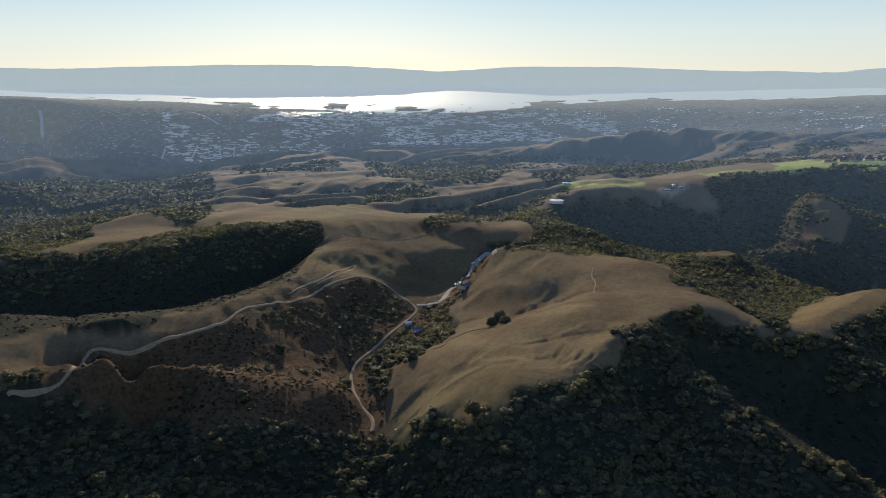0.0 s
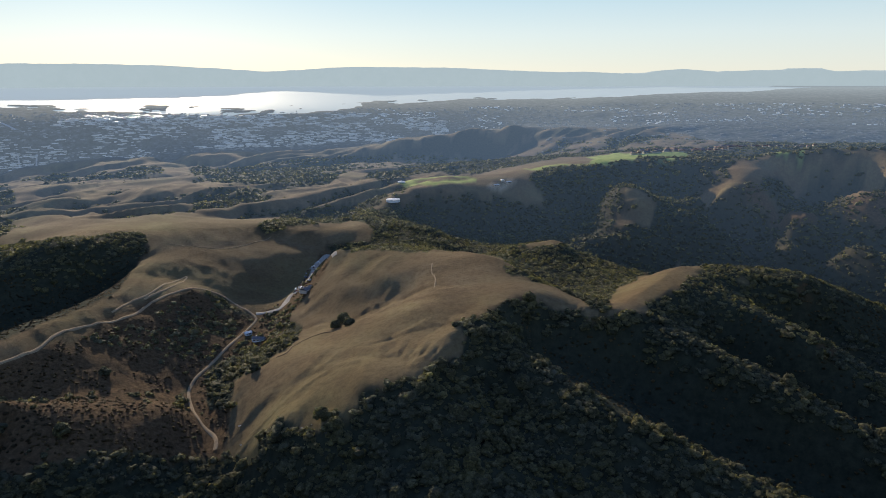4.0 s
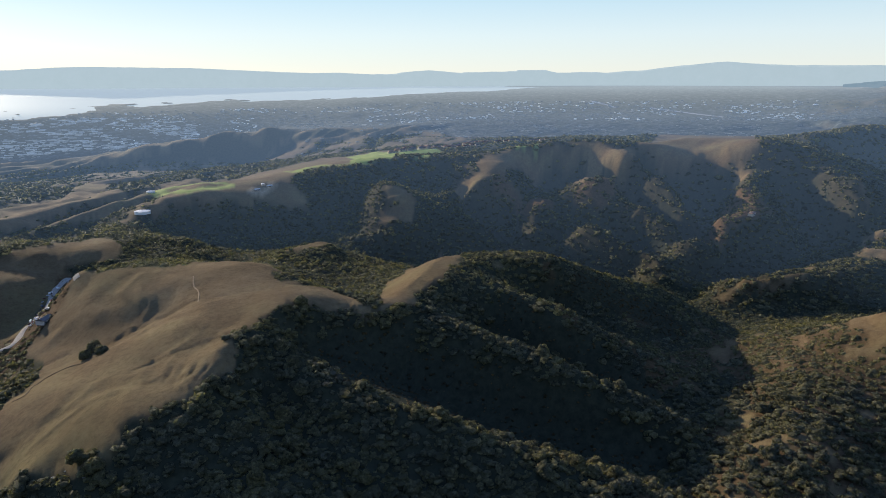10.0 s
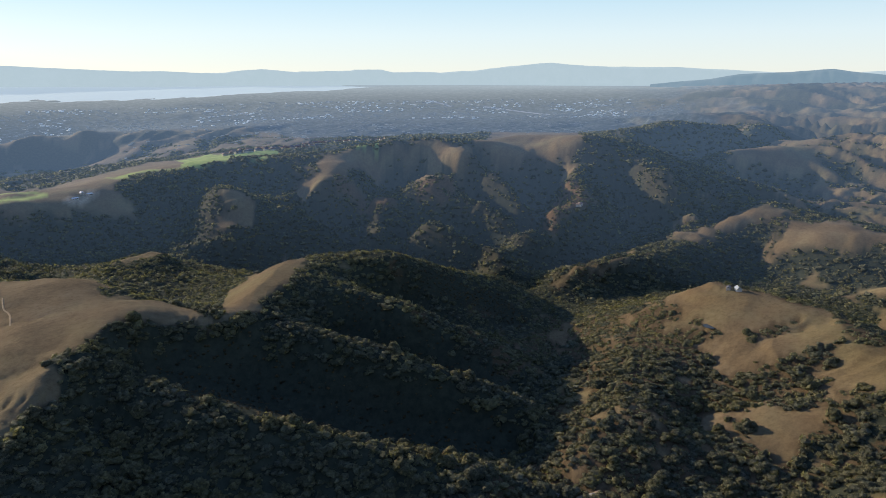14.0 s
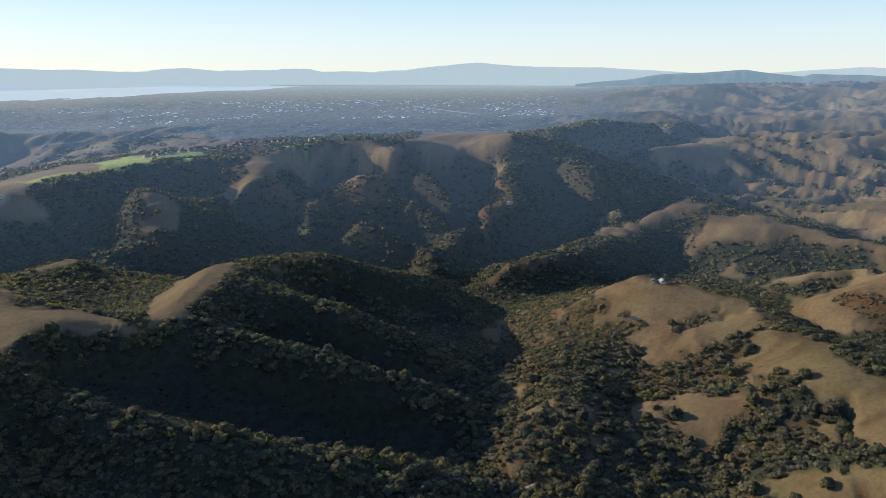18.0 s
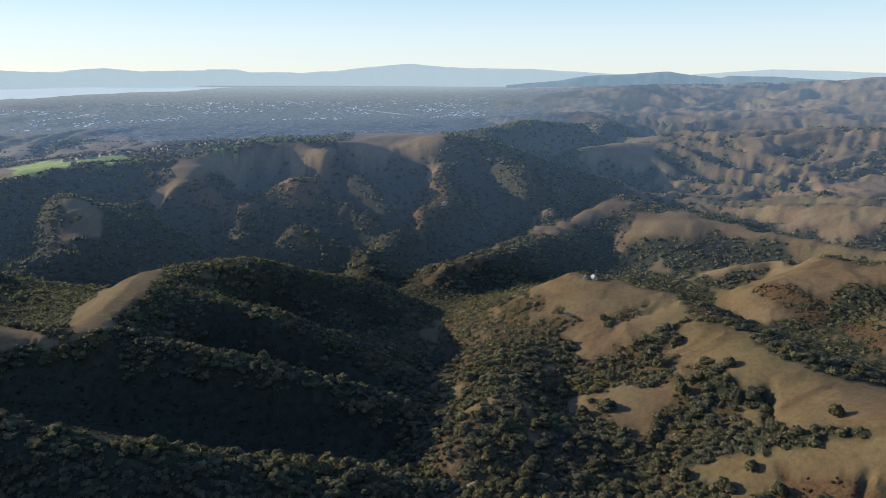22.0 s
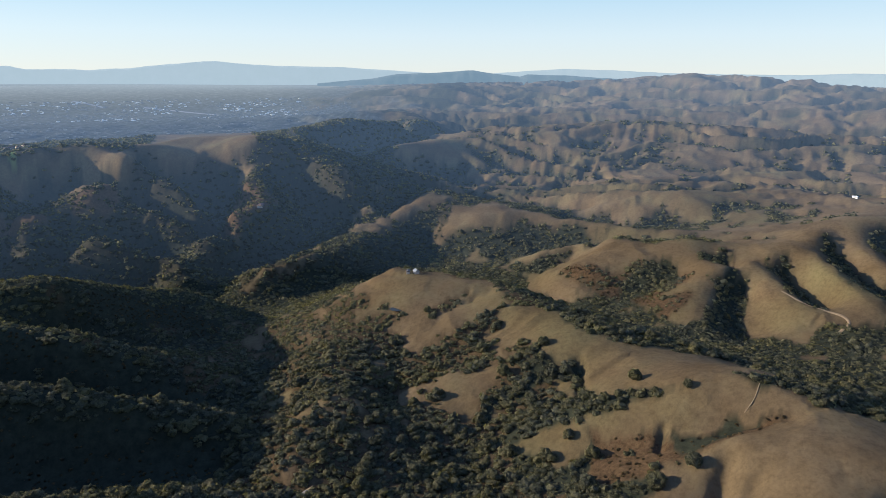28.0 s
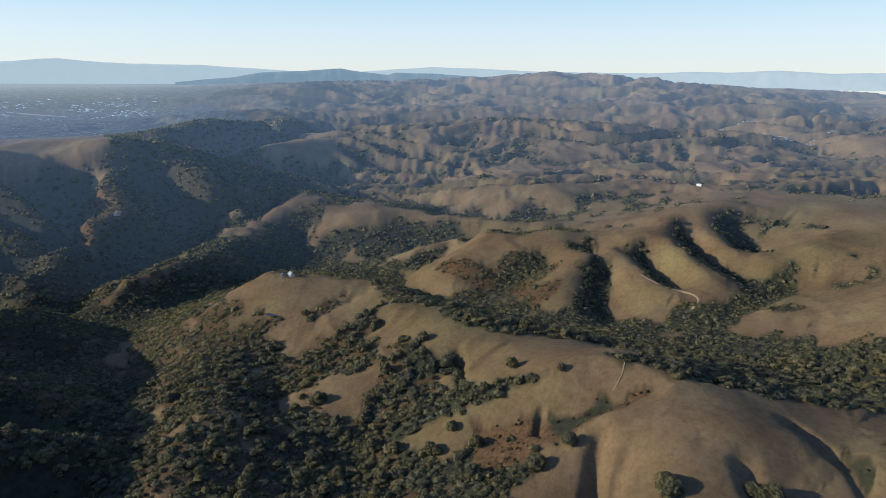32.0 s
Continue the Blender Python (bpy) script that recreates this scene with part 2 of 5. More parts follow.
land("folded_back", (-1174, 1569, 165), (-1064, 1744, 165), (-889, 1813, 172), (-653, 1709, 182))
land("ridge_b", (-464, 1263, 228), (-396, 1366, 233), (-267, 1416, 233), (-167, 1478, 225))
land("ridge_c", (-480, 1471, 215), (-436, 1553, 219), (-373, 1636, 222), (-306, 1628, 222), (-228, 1608, 220), (-109, 1537, 214), (109, 1712, 212))
land("ridge_c2", (-599, 1746, 190), (-537, 1868, 200), (-455, 2040, 205), (-286, 1971, 205), (-160, 1837, 205), (-34, 1926, 202), (27, 2000, 204), (127, 1998, 206))
land("gap_cc", (-581, 1802, 174), (-454, 1913, 188), (-290, 1886, 194), (-97, 1816, 190))
land("gap_c", (62, 1588, 195), (147, 1503, 205))
land("ridge_d", (-909, 2275, 150), (-753, 2357, 165), (-621, 2378, 172), (-433, 2356, 175), (-250, 2239, 178))
land("gap_cd", (-727, 2150, 142), (-630, 2261, 156), (-416, 2229, 172))
land("ridge_d2", (-833, 2610, 140), (-628, 2735, 150), (-488, 2888, 152), (-354, 3034, 152))
land("gap_d", (-1925, 2470, 120), (-1608, 2456, 118), (-1370, 2593, 112), (-1104, 2475, 115), (-961, 2539, 120), (-734, 2643, 142), (-493, 2649, 150))
land("ridge_e", (-1063, 3070, 125), (-873, 3165, 150), (-582, 3196, 165), (-223, 3224, 170), (-11, 3230, 172), (308, 3226, 175))
land("ridge_e2", (-1375, 2815, 100), (-1329, 3048, 115), (-1257, 3134, 112), (-1157, 3234, 105))
land("ridge_e3", (-2170, 2954, 95), (-1901, 2917, 100), (-1898, 3209, 108), (-1622, 2990, 95))
land("gap_e", (-1239, 3084, 90), (-909, 3286, 104), (-624, 3372, 116), (-83, 2929, 135))
land("tank_edge", (180, 1465, 225), (260, 1543, 234), (362, 1568, 235), (490, 1554, 232), (564, 1579, 233))
land("golf_top", (166, 1712, 225), (327, 1817, 228), (533, 1849, 228))
land("golf_back", (62, 2062, 200), (306, 2219, 205), (587, 2242, 215))
land("grove_valley", (-320, 2679, 155), (39, 2945, 150), (532, 2984, 170), (1022, 2980, 190))
land("front_range", (457, 3016, 199), (602, 3092, 229), (688, 3043, 216), (851, 3033, 246), (968, 3029, 259), (1230, 2976, 275), (1415, 2848, 271), (1585, 2780, 281), (1740, 2710, 293))
land("wood_knob", (115, 1283, 226), (196, 1319, 224), (283, 1302, 214), (322, 1194, 196))
land("knoll", (388, 1116, 205), (439, 1127, 212), (502, 1139, 212), (520, 1109, 195))
land("hill_crest", (84, 1064, 235), (144, 1001, 245), (195, 959, 250), (269, 945, 252), (302, 900, 250), (316, 811, 246), (335, 760, 243))
land("hill_saddle", (323, 700, 238), (340, 688, 237), (365, 673, 236), (392, 667, 237), (434, 721, 241), (549, 820, 245), (560, 794, 243), (631, 771, 234))
land("hill_edge", (1, 558, 190), (28, 545, 205), (60, 565, 226), (90, 563, 232), (129, 576, 240), (182, 626, 248), (260, 705, 252), (304, 707, 243))
land("hill_top", (20, 725, 202), (80, 711, 222), (146, 726, 245), (231, 787, 252))
land("hill_flank", (-60, 652, 150), (-56, 719, 165), (-39, 741, 178), (-15, 772, 185))
land("hill_hollow", (58, 815, 197), (93, 818, 205), (148, 843, 222), (180, 821, 240))
land("hill_shoulder", (14, 911, 172), (47, 943, 194), (91, 912, 219), (150, 894, 238))
land("hill_crease", (17, 787, 188), (69, 789, 205), (113, 764, 228))
land("wood_hollow", (324, 926, 225), (373, 890, 208), (398, 758, 220), (511, 919, 195), (538, 1144, 175))
land("hollow_back", (333, 1135, 190), (400, 1143, 198), (476, 1139, 212), (563, 1147, 172), (606, 1091, 160))
land("spur_two", (214, 610, 231), (255, 516, 215), (307, 452, 200), (367, 380, 184), (423, 307, 165))
land("hollow_two", (267, 662, 207), (359, 620, 181), (444, 501, 154), (523, 381, 135))
land("spur_three", (402, 659, 230), (434, 583, 216), (471, 501, 193), (520, 431, 173), (549, 385, 155))
land("hollow_three", (513, 654, 180), (558, 552, 149), (623, 445, 130))
land("spur_four", (545, 759, 238), (546, 670, 224), (563, 595, 201), (615, 547, 180), (658, 508, 156), (685, 467, 142))
land("spur_five", (636, 762, 230), (671, 729, 221), (756, 706, 198), (892, 712, 168), (951, 682, 136))
land("hollow_four", (607, 731, 205), (672, 708, 169), (718, 638, 146), (826, 603, 122))
land("east_canyon", (405, 245, 158), (447, 283, 151), (513, 339, 145), (614, 410, 140), (753, 490, 131), (911, 611, 121), (1052, 762, 112))
land("low_ridge", (1035, 715, 120), (1094, 663, 145), (1185, 614, 160), (1383, 594, 170), (1649, 593, 176))
land("low_gap", (1068, 634, 118), (1234, 551, 140), (1472, 472, 140), (1417, 370, 130))
land("east_slope", (625, 367, 148), (890, 527, 135), (732, 382, 165), (613, 291, 175), (495, 289, 165))
land("house_ridge", (939, 383, 205), (938, 356, 220), (927, 314, 222), (910, 238, 222), (912, 190, 222), (830, 151, 221), (790, 81, 226), (734, 62, 229), (709, -2, 227), (702, -63, 225), (696, -105, 224), (664, -157, 224))
land("house_ridge_front", (906, 380, 198), (820, 335, 180), (764, 275, 170))
land("swale", (836, 267, 196), (848, 231, 202), (872, 202, 212))
land("ridge_k", (811, 148, 220), (800, 182, 209), (783, 236, 189))
land("gully_k", (729, 263, 167), (746, 199, 181), (781, 157, 202))
land("ridge_l", (725, 61, 228), (692, 108, 203), (688, 184, 178), (670, 251, 152))
land("gully_l", (644, 248, 153), (625, 139, 166), (649, 90, 185), (664, 47, 203))
land("ridge_m", (588, -89, 255), (584, -54, 245), (587, -3, 222), (581, 33, 203), (584, 70, 184), (573, 118, 158))
land("gully_m", (528, 94, 162), (551, 21, 192), (544, -28, 211), (545, -81, 227), (536, -120, 244))
land("big_hill", (588, -89, 255), (554, -146, 255), (544, -190, 249), (542, -236, 242), (545, -313, 232), (551, -397, 222))
land("ridge_n", (526, -140, 254), (504, -84, 238), (499, -49, 219), (474, -18, 202), (453, 3, 191))
land("hill_belly", (475, -170, 249), (456, -125, 240), (425, -101, 221))
land("hollow_n", (470, -73, 214), (449, -71, 203))
land("hollow_o", (464, -218, 241), (474, -249, 242), (431, -195, 229))
land("ridge_o", (451, -264, 247), (423, -248, 238))
land("far_valley", (630, -450, 205), (653, -372, 198), (699, -312, 192), (763, -263, 183), (896, -157, 162), (987, -3, 148), (1159, 149, 134), (1327, 300, 125), (1308, 389, 118))
land("ridge_h", (1198, 133, 168), (1216, 31, 192), (1213, -61, 204), (1174, -147, 208), (1218, -250, 226), (1305, -317, 246), (1364, -427, 256), (1471, -583, 260))
land("spur_h", (1156, -136, 202), (1126, -96, 185), (1103, -39, 165))
land("ridge_i", (1353, 186, 165), (1353, 59, 204), (1354, -21, 214), (1317, -152, 214), (1313, -247, 225))
land("hollow_i", (1333, 160, 148), (1361, 47, 180), (1337, -111, 190))
land("ridge_j", (1460, 431, 158), (1493, 360, 192), (1542, 331, 203), (1546, 186, 203), (1477, 64, 205), (1443, -70, 205))
land("hollow_j", (1372, 285, 128), (1434, -34, 190))
land("plateau", (1835, 220, 190), (1685, 4, 208), (1677, -134, 218), (1804, -289, 225), (1767, -474, 233), (1569, -536, 250), (1397, -608, 262), (1297, -682, 268))
land("hollow_p", (1903, 326, 170), (1715, 90, 185), (1649, -133, 195), (1564, -316, 215))
land("right_hill", (1067, -363, 192), (1085, -425, 224), (1139, -503, 250), (1166, -617, 266), (1146, -759, 285))
land("right_hollow", (940, -340, 180), (1034, -426, 195), (1000, -539, 235))
land("right_spur", (936, -345, 188), (908, -407, 205), (904, -491, 236))
land("right_spur_b", (782, -382, 198), (759, -420, 226), (740, -483, 250))
land("plateau_edge", (565, 1579, 233), (677, 1606, 271), (831, 1616, 285), (941, 1609, 290), (1043, 1601, 300), (1131, 1539, 304), (1200, 1475, 307), (1282, 1403, 316), (1339, 1350, 321), (1369, 1292, 325), (1426, 1229, 313), (1501, 1181, 309), (1563, 1131, 305))
land("golf_terrace", (533, 1849, 227), (722, 1855, 257), (971, 1817, 276), (1201, 1843, 283), (1423, 1870, 284), (1653, 1809, 289), (1832, 1701, 294))
land("golf_terrace_back", (587, 2242, 215), (949, 2313, 231), (1254, 2278, 248), (1547, 2213, 263), (1875, 2052, 277), (2112, 1838, 286))
land("tan_shoulder", (1579, 1307, 324), (1704, 1278, 336), (1697, 1151, 335), (1665, 1046, 346))
land("tan_shoulder_face", (1583, 1166, 311), (1581, 1088, 307), (1569, 1040, 297), (1551, 982, 273))
land("tan_hollow", (1596, 1257, 320), (1654, 1179, 321))
land("dark_crest", (1641, 1031, 347), (1661, 1000, 351), (1659, 947, 330), (1663, 882, 307), (1679, 810, 290), (1677, 748, 267), (1664, 683, 241), (1653, 636, 220))
land("dark_crest_back", (1927, 1161, 334), (1950, 1018, 304), (1962, 880, 272), (1957, 761, 237))
land("west_spur", (1200, 1475, 307), (1099, 1394, 283), (1034, 1362, 263), (942, 1343, 249), (872, 1346, 235))
land("west_face", (1194, 1468, 305), (1128, 1353, 258), (1062, 1287, 226), (985, 1241, 178), (941, 1234, 162))
land("mid_spur", (1064, 1285, 226), (1067, 1178, 226), (1055, 1132, 208), (1080, 1016, 193), (1073, 926, 173), (1068, 845, 157), (1062, 768, 131))
land("mid_flute", (1085, 1194, 221), (1003, 1117, 185), (925, 1086, 147))
land("mid_flute_gap", (1078, 1274, 179), (1011, 1248, 129))
land("mid_flute_gap", (1080, 1134, 164), (1033, 1131, 118), (1096, 1030, 126), (1114, 911, 100))
land("west_gully", (1226, 1429, 284), (1239, 1415, 228), (1274, 1326, 191), (1298, 1222, 162), (1309, 1112, 134), (1286, 993, 112), (1216, 869, 89))
land("centre_spur", (1369, 1292, 325), (1329, 1184, 306), (1271, 1144, 272), (1208, 1104, 234), (1150, 1110, 221))
land("centre_flute", (1290, 1227, 285), (1200, 1199, 255), (1166, 1194, 242))
land("centre_gully", (1279, 1400, 298), (1315, 1370, 254), (1307, 1327, 212))
land("east_gully", (1422, 1219, 296), (1442, 1200, 240), (1436, 1133, 187), (1418, 1034, 153), (1316, 937, 119))
land("treed_rib", (1422, 1226, 311), (1337, 1103, 269), (1329, 1024, 247), (1322, 948, 227), (1302, 887, 208))
land("low_rib", (1238, 1091, 227), (1224, 999, 221), (1220, 913, 197), (1195, 862, 175))
land("rib_gully", (1545, 1042, 262), (1510, 994, 214), (1456, 975, 175), (1297, 911, 141))
land("house_spur", (1535, 972, 275), (1457, 932, 258), (1442, 866, 243), (1408, 833, 223), (1359, 842, 214), (1293, 843, 197), (1219, 828, 177), (1161, 805, 153), (1111, 780, 131))
land("dark_face", (1569, 860, 206), (1535, 807, 166), (1525, 743, 158))
land("face_rib", (1655, 877, 306), (1579, 781, 273), (1542, 707, 242), (1528, 647, 208))
land("deep_canyon", (1080, 783, 98), (1161, 797, 111), (1255, 790, 115), (1355, 767, 127), (1443, 720, 139), (1515, 676, 162), (1589, 646, 193), (1674, 631, 218), (1817, 648, 243), (1992, 808, 248))
land("pale_spur", (776, 1446, 265), (766, 1377, 261), (799, 1336, 245), (841, 1288, 225), (886, 1223, 197), (911, 1146, 154))
land("pale_nose", (813, 1360, 241), (786, 1290, 221), (740, 1252, 201), (674, 1236, 179))
land("pale_hollow", (738, 1297, 214), (763, 1314, 231))
land("pale_foot", (624, 1263, 158), (693, 1205, 145), (795, 1151, 141), (909, 1124, 132), (985, 1007, 102), (1032, 888, 100))
land("spur_valley", (960, 1166, 124), (962, 1329, 154), (949, 1440, 197), (920, 1524, 231), (870, 1574, 259))
land("bowl_valley", (762, 1464, 234), (704, 1441, 191), (633, 1412, 155), (533, 1381, 158), (403, 1362, 150))
land("bowl_foot", (346, 1542, 179), (453, 1472, 167), (582, 1454, 162))
land("strip_ridge", (1395, 629, 163), (1447, 608, 180), (1553, 557, 198), (1656, 535, 211))
land("far_dark_ridge", (1934, 1048, 330), (2139, 1043, 337), (2346, 1024, 339), (2528, 1004, 344), (2691, 967, 345), (2748, 927, 338), (2810, 865, 297))
land("far_dark_foot", (2028, 997, 244), (2206, 970, 241), (2393, 938, 249), (2565, 874, 267), (2691, 807, 287))
land("tan_flat", (1969, 864, 255), (2096, 819, 260), (2272, 773, 279), (2348, 701, 290))
land("hollow_one", (191, 581, 209), (232, 494, 195), (291, 419, 179), (352, 335, 168))
land("shade_foot", (53, 519, 201), (89, 466, 194), (122, 425, 193))
land("hill_brow", (79, 605, 232), (117, 611, 236), (149, 604, 248), (184, 646, 253))
land("hill_brow", (-13, 585, 193), (29, 574, 210))
land("range_back", (1124, 1726, 271), (1247, 1640, 275), (1390, 1521, 284), (1498, 1414, 292), (1695, 1402, 286), (1852, 1364, 297), (1914, 1275, 299))
land("range_far", (2042, 1609, 290), (2117, 1510, 296), (2143, 1382, 300), (2161, 1256, 297), (2154, 1167, 295))
land("range_far_back", (2418, 1508, 289), (2549, 1384, 298), (2669, 1256, 312), (2819, 1164, 328))
land("gully_h", (1126, 98, 150), (1119, 40, 152), (1150, -16, 162), (1178, -73, 179))
land("gully_h", (1186, -149, 188), (1143, -164, 173), (1072, -165, 156), (1004, -150, 143))
land("spur_hb", (1105, -104, 180), (1044, -109, 166), (998, -119, 158))
land("spur_hc", (1198, -201, 204), (1126, -208, 199), (1082, -223, 194), (1033, -238, 190))
land("gully_hc", (1201, -239, 195), (1150, -262, 184), (1071, -272, 173))
land("spur_hd", (1250, -278, 231), (1162, -279, 218), (1086, -293, 206), (1033, -315, 204))
land("gully_hd", (1277, -332, 219), (1197, -343, 197), (1093, -357, 194))
land("spur_he", (1317, -340, 238), (1234, -358, 227), (1161, -374, 216), (1127, -382, 209))
land("gully_he", (1324, -422, 216), (1210, -417, 198))
land("right_ridge_b", (1060, -363, 196), (1077, -404, 217), (1104, -471, 245))
land("gully_j", (1436, 264, 151), (1466, 206, 166), (1454, 130, 166), (1439, 56, 167))
land("gully_jb", (1551, 166, 169), (1538, 73, 170), (1500, -3, 172))
land("scar_slope", (-169, 1067, 205), (-98, 1096, 197), (-38, 1139, 199), (16, 1185, 204))
land("west_slope", (-409, 592, 238), (-400, 632, 236), (-387, 665, 236), (-329, 699, 231), (-290, 745, 226))
land("rolling_a", (2191, 756, 150), (2213, 530, 170), (2236, 287, 190), (2294, 65, 205), (2272, -177, 212), (2189, -434, 218), (2248, -707, 224), (2081, -895, 232), (1955, -1015, 236))
land("rolling_b", (2657, 1029, 165), (2845, 727, 200), (2989, 384, 205), (2937, 13, 208), (2990, -348, 215), (2914, -684, 220), (2809, -984, 228), (2331, -1202, 240))
land("rolling_c", (2650, 904, 269), (2739, 581, 288), (2889, 251, 287), (2898, -103, 284), (2866, -443, 290), (2750, -747, 287), (2659, -1026, 292), (2448, -1254, 280))
land("rolling_d", (3295, 837, 311), (3372, 432, 324), (3400, 19, 318), (3378, -385, 331), (3313, -764, 338), (3119, -1078, 327), (2852, -1452, 303))
land("rolling_e", (3816, 805, 375), (3885, 339, 382), (3898, -131, 404), (3856, -583, 420), (3672, -979, 415), (3458, -1316, 375), (3212, -1627, 334))
land("skyline", (4201, 919, 463), (4319, 518, 464), (4349, 100, 493), (4346, -175, 531), (4320, -513, 516), (4220, -827, 500), (4116, -1060, 464), (3993, -1303, 430), (3814, -1505, 392), (3641, -1656, 357), (3480, -1761, 331))
land("skyline_back", (4696, -192, 465), (4612, -908, 451), (4302, -1628, 426), (4021, -2020, 404))
land("plain_foot", (-2115, 2598, 198), (-1822, 2811, 178), (-1456, 3017, 159), (-1013, 3193, 144), (-512, 3381, 170), (45, 3430, 177), (603, 3397, 202), (1253, 3289, 270), (1778, 3038, 295))
land("plain_mid", (-2259, 2803, 288), (-1759, 3141, 263), (-1079, 3434, 249), (-247, 3592, 238), (629, 3565, 260), (1420, 3373, 300), (1855, 3178, 319))
land("plain_shore", (-2411, 3015, 367), (-1875, 3374, 351), (-1150, 3685, 337), (-263, 3851, 330), (667, 3802, 332), (1503, 3588, 350), (1960, 3372, 367))
land("bay", (-2646, 3325, 416), (-2057, 3719, 407), (-1260, 4059, 398), (-288, 4240, 394), (731, 4187, 395), (1637, 3922, 402), (2130, 3678, 408))
land("far_shore", (-2949, 3724, 452), (-2291, 4161, 452), (-1403, 4538, 452), (-320, 4739, 452), (814, 4680, 452), (1822, 4387, 452), (2372, 4116, 452))
land("rim", (-3051, 3860, 457), (-2090, 4454, 457), (-719, 4867, 457), (841, 4848, 457), (2453, 4265, 457))
land("plain_mid_n", (1625, 3302, 330), (2154, 2947, 335), (2682, 2476, 331), (3151, 1901, 347), (3382, 1373, 355), (3561, 1005, 367))
land("plain_shore_n", (1737, 3514, 371), (2317, 3162, 382), (2882, 2658, 387), (3355, 2027, 399), (3683, 1341, 414), (3806, 938, 419))
land("bay_n", (1888, 3808, 414), (2515, 3426, 424), (3125, 2881, 424), (3637, 2198, 434), (3992, 1457, 452), (4139, 966, 465))
land("far_shore_n", (2117, 4252, 456), (2814, 3827, 456), (3619, 3076, 456), (4246, 2130, 456), (4610, 1145, 456))
land("rim_n", (2196, 4403, 462), (3205, 3733, 462), (4209, 2547, 462), (4774, 1188, 462))

# ground behind and below the viewpoint, never steep
for a in range(125, 330, 25):
    for r, z in ((300, 250), (900, 235), (2200, 240), (4800, 330)):
        LAND.append((r * math.sin(radians(a)), r * math.cos(radians(a)), z))
for a in range(-30, 120, 30):
    LAND.append((250 * math.sin(radians(a)), 250 * math.cos(radians(a)), 175 if a < 60 else 205))
LAND = np.array(LAND)
SOFT = 8.0


def kernel(x, y):
    c = SOFT + 0.008 * np.hypot(LAND[:, 0], LAND[:, 1])
    return np.sqrt((x[:, None] - LAND[None, :, 0]) ** 2 + (y[:, None] - LAND[None, :, 1]) ** 2 + c[None, :] ** 2)


_n = len(LAND)
_m = kernel(LAND[:, 0], LAND[:, 1])
_a = np.zeros((_n + 1, _n + 1))
_a[:_n, :_n], _a[:_n, _n], _a[_n, :_n] = _m + np.diag(-0.2 - 0.0002 * np.hypot(LAND[:, 0], LAND[:, 1]) - 0.006 * np.clip(np.hypot(LAND[:, 0], LAND[:, 1]) - 900, 0, 1500)), 1, 1
WEIGHT = np.linalg.solve(_a, np.append(LAND[:, 2], 0))


def base_height(x, y):
    z = np.empty(len(x))
    for k in range(0, len(x), 8192):
        z[k:k + 8192] = kernel(x[k:k + 8192], y[k:k + 8192]) @ WEIGHT[:-1] + WEIGHT[-1]
    return z


# slope of the bare landform on a coarse plan grid
_cell, _x0, _y0 = 10.0, -1500.0, -760.0
_gx, _gy = np.meshgrid(_x0 + _cell * np.arange(385), _y0 + _cell * np.arange(325))
_base = base_height(_gx.ravel(), _gy.ravel()).reshape(_gx.shape)
SLOPE_Y, SLOPE_X = np.gradient(_base, _cell)


def slope_at(x, y):
    u, v = np.clip((x - _x0) / _cell, 0, 383.9), np.clip((y - _y0) / _cell, 0, 323.9)
    i, j = u.astype(int), v.astype(int)
    a, b = u - i, v - j
    return tuple(s[j, i] * (1 - a) * (1 - b) + s[j, i + 1] * a * (1 - b) + s[j + 1, i] * (1 - a) * b + s[j + 1, i + 1] * a * b for s in (SLOPE_X, SLOPE_Y))


def flutes(x, y):
    """Small spurs and gullies that run straight down the slopes."""
    qx, qy = x, y
    for _ in range(5):
        sx, sy = slope_at(qx, qy)
        g = np.hypot(sx, sy) + 1e-6
        k = 15 * np.minimum(1, g / 0.12) / g
        qx, qy = qx + sx * k, qy + sy * k
    sx, sy = slope_at(x, y)
    steep = sstep(0.05, 0.3, np.hypot(sx, sy))
    return steep * (1 - 1.5 * np.abs(fbm(qx / 46, qy / 46, 2, 23)) + 0.22 * fbm(qx / 20, qy / 20, 2, 25))


# steep little gullies cut into the open slopes: half width, depth, line
GULLIES = (
    (5, 6, ((688, 51), (669, 47), (613, 40))),
    (8, 10, ((490, -75), (470, -70), (449, -67))),
    (9, 7, ((444, -169), (431, -170), (414, -171))),
    (7, 6, ((499, -219), (476, -231), (455, -245), (425, -241))),
    (4, 5, ((553, -32), (528, -29))),
    (6, 4, ((471, -93), (456, -83), (438, -79))),
)


def gullies(x, y):
    out = np.zeros(len(x))
    for w, depth, line in GULLIES:
        k = np.flatnonzero((np.abs(x - line[0][0]) < 150) & (np.abs(y - line[0][1]) < 150))
        if not len(k):
            continue
        best = np.full(len(k), 1e9)
        for (ax, ay), (bx, by) in zip(line, line[1:]):
            t = np.clip(((x[k] - ax) * (bx - ax) + (y[k] - ay) * (by - ay)) / ((bx - ax) ** 2 + (by - ay) ** 2), 0, 1)
            best = np.minimum(best, (x[k] - ax - t * (bx - ax)) ** 2 + (y[k] - ay - t * (by - ay)) ** 2)
        out[k] = np.minimum(out[k], -depth * np.exp(-best / w ** 2))
    return out


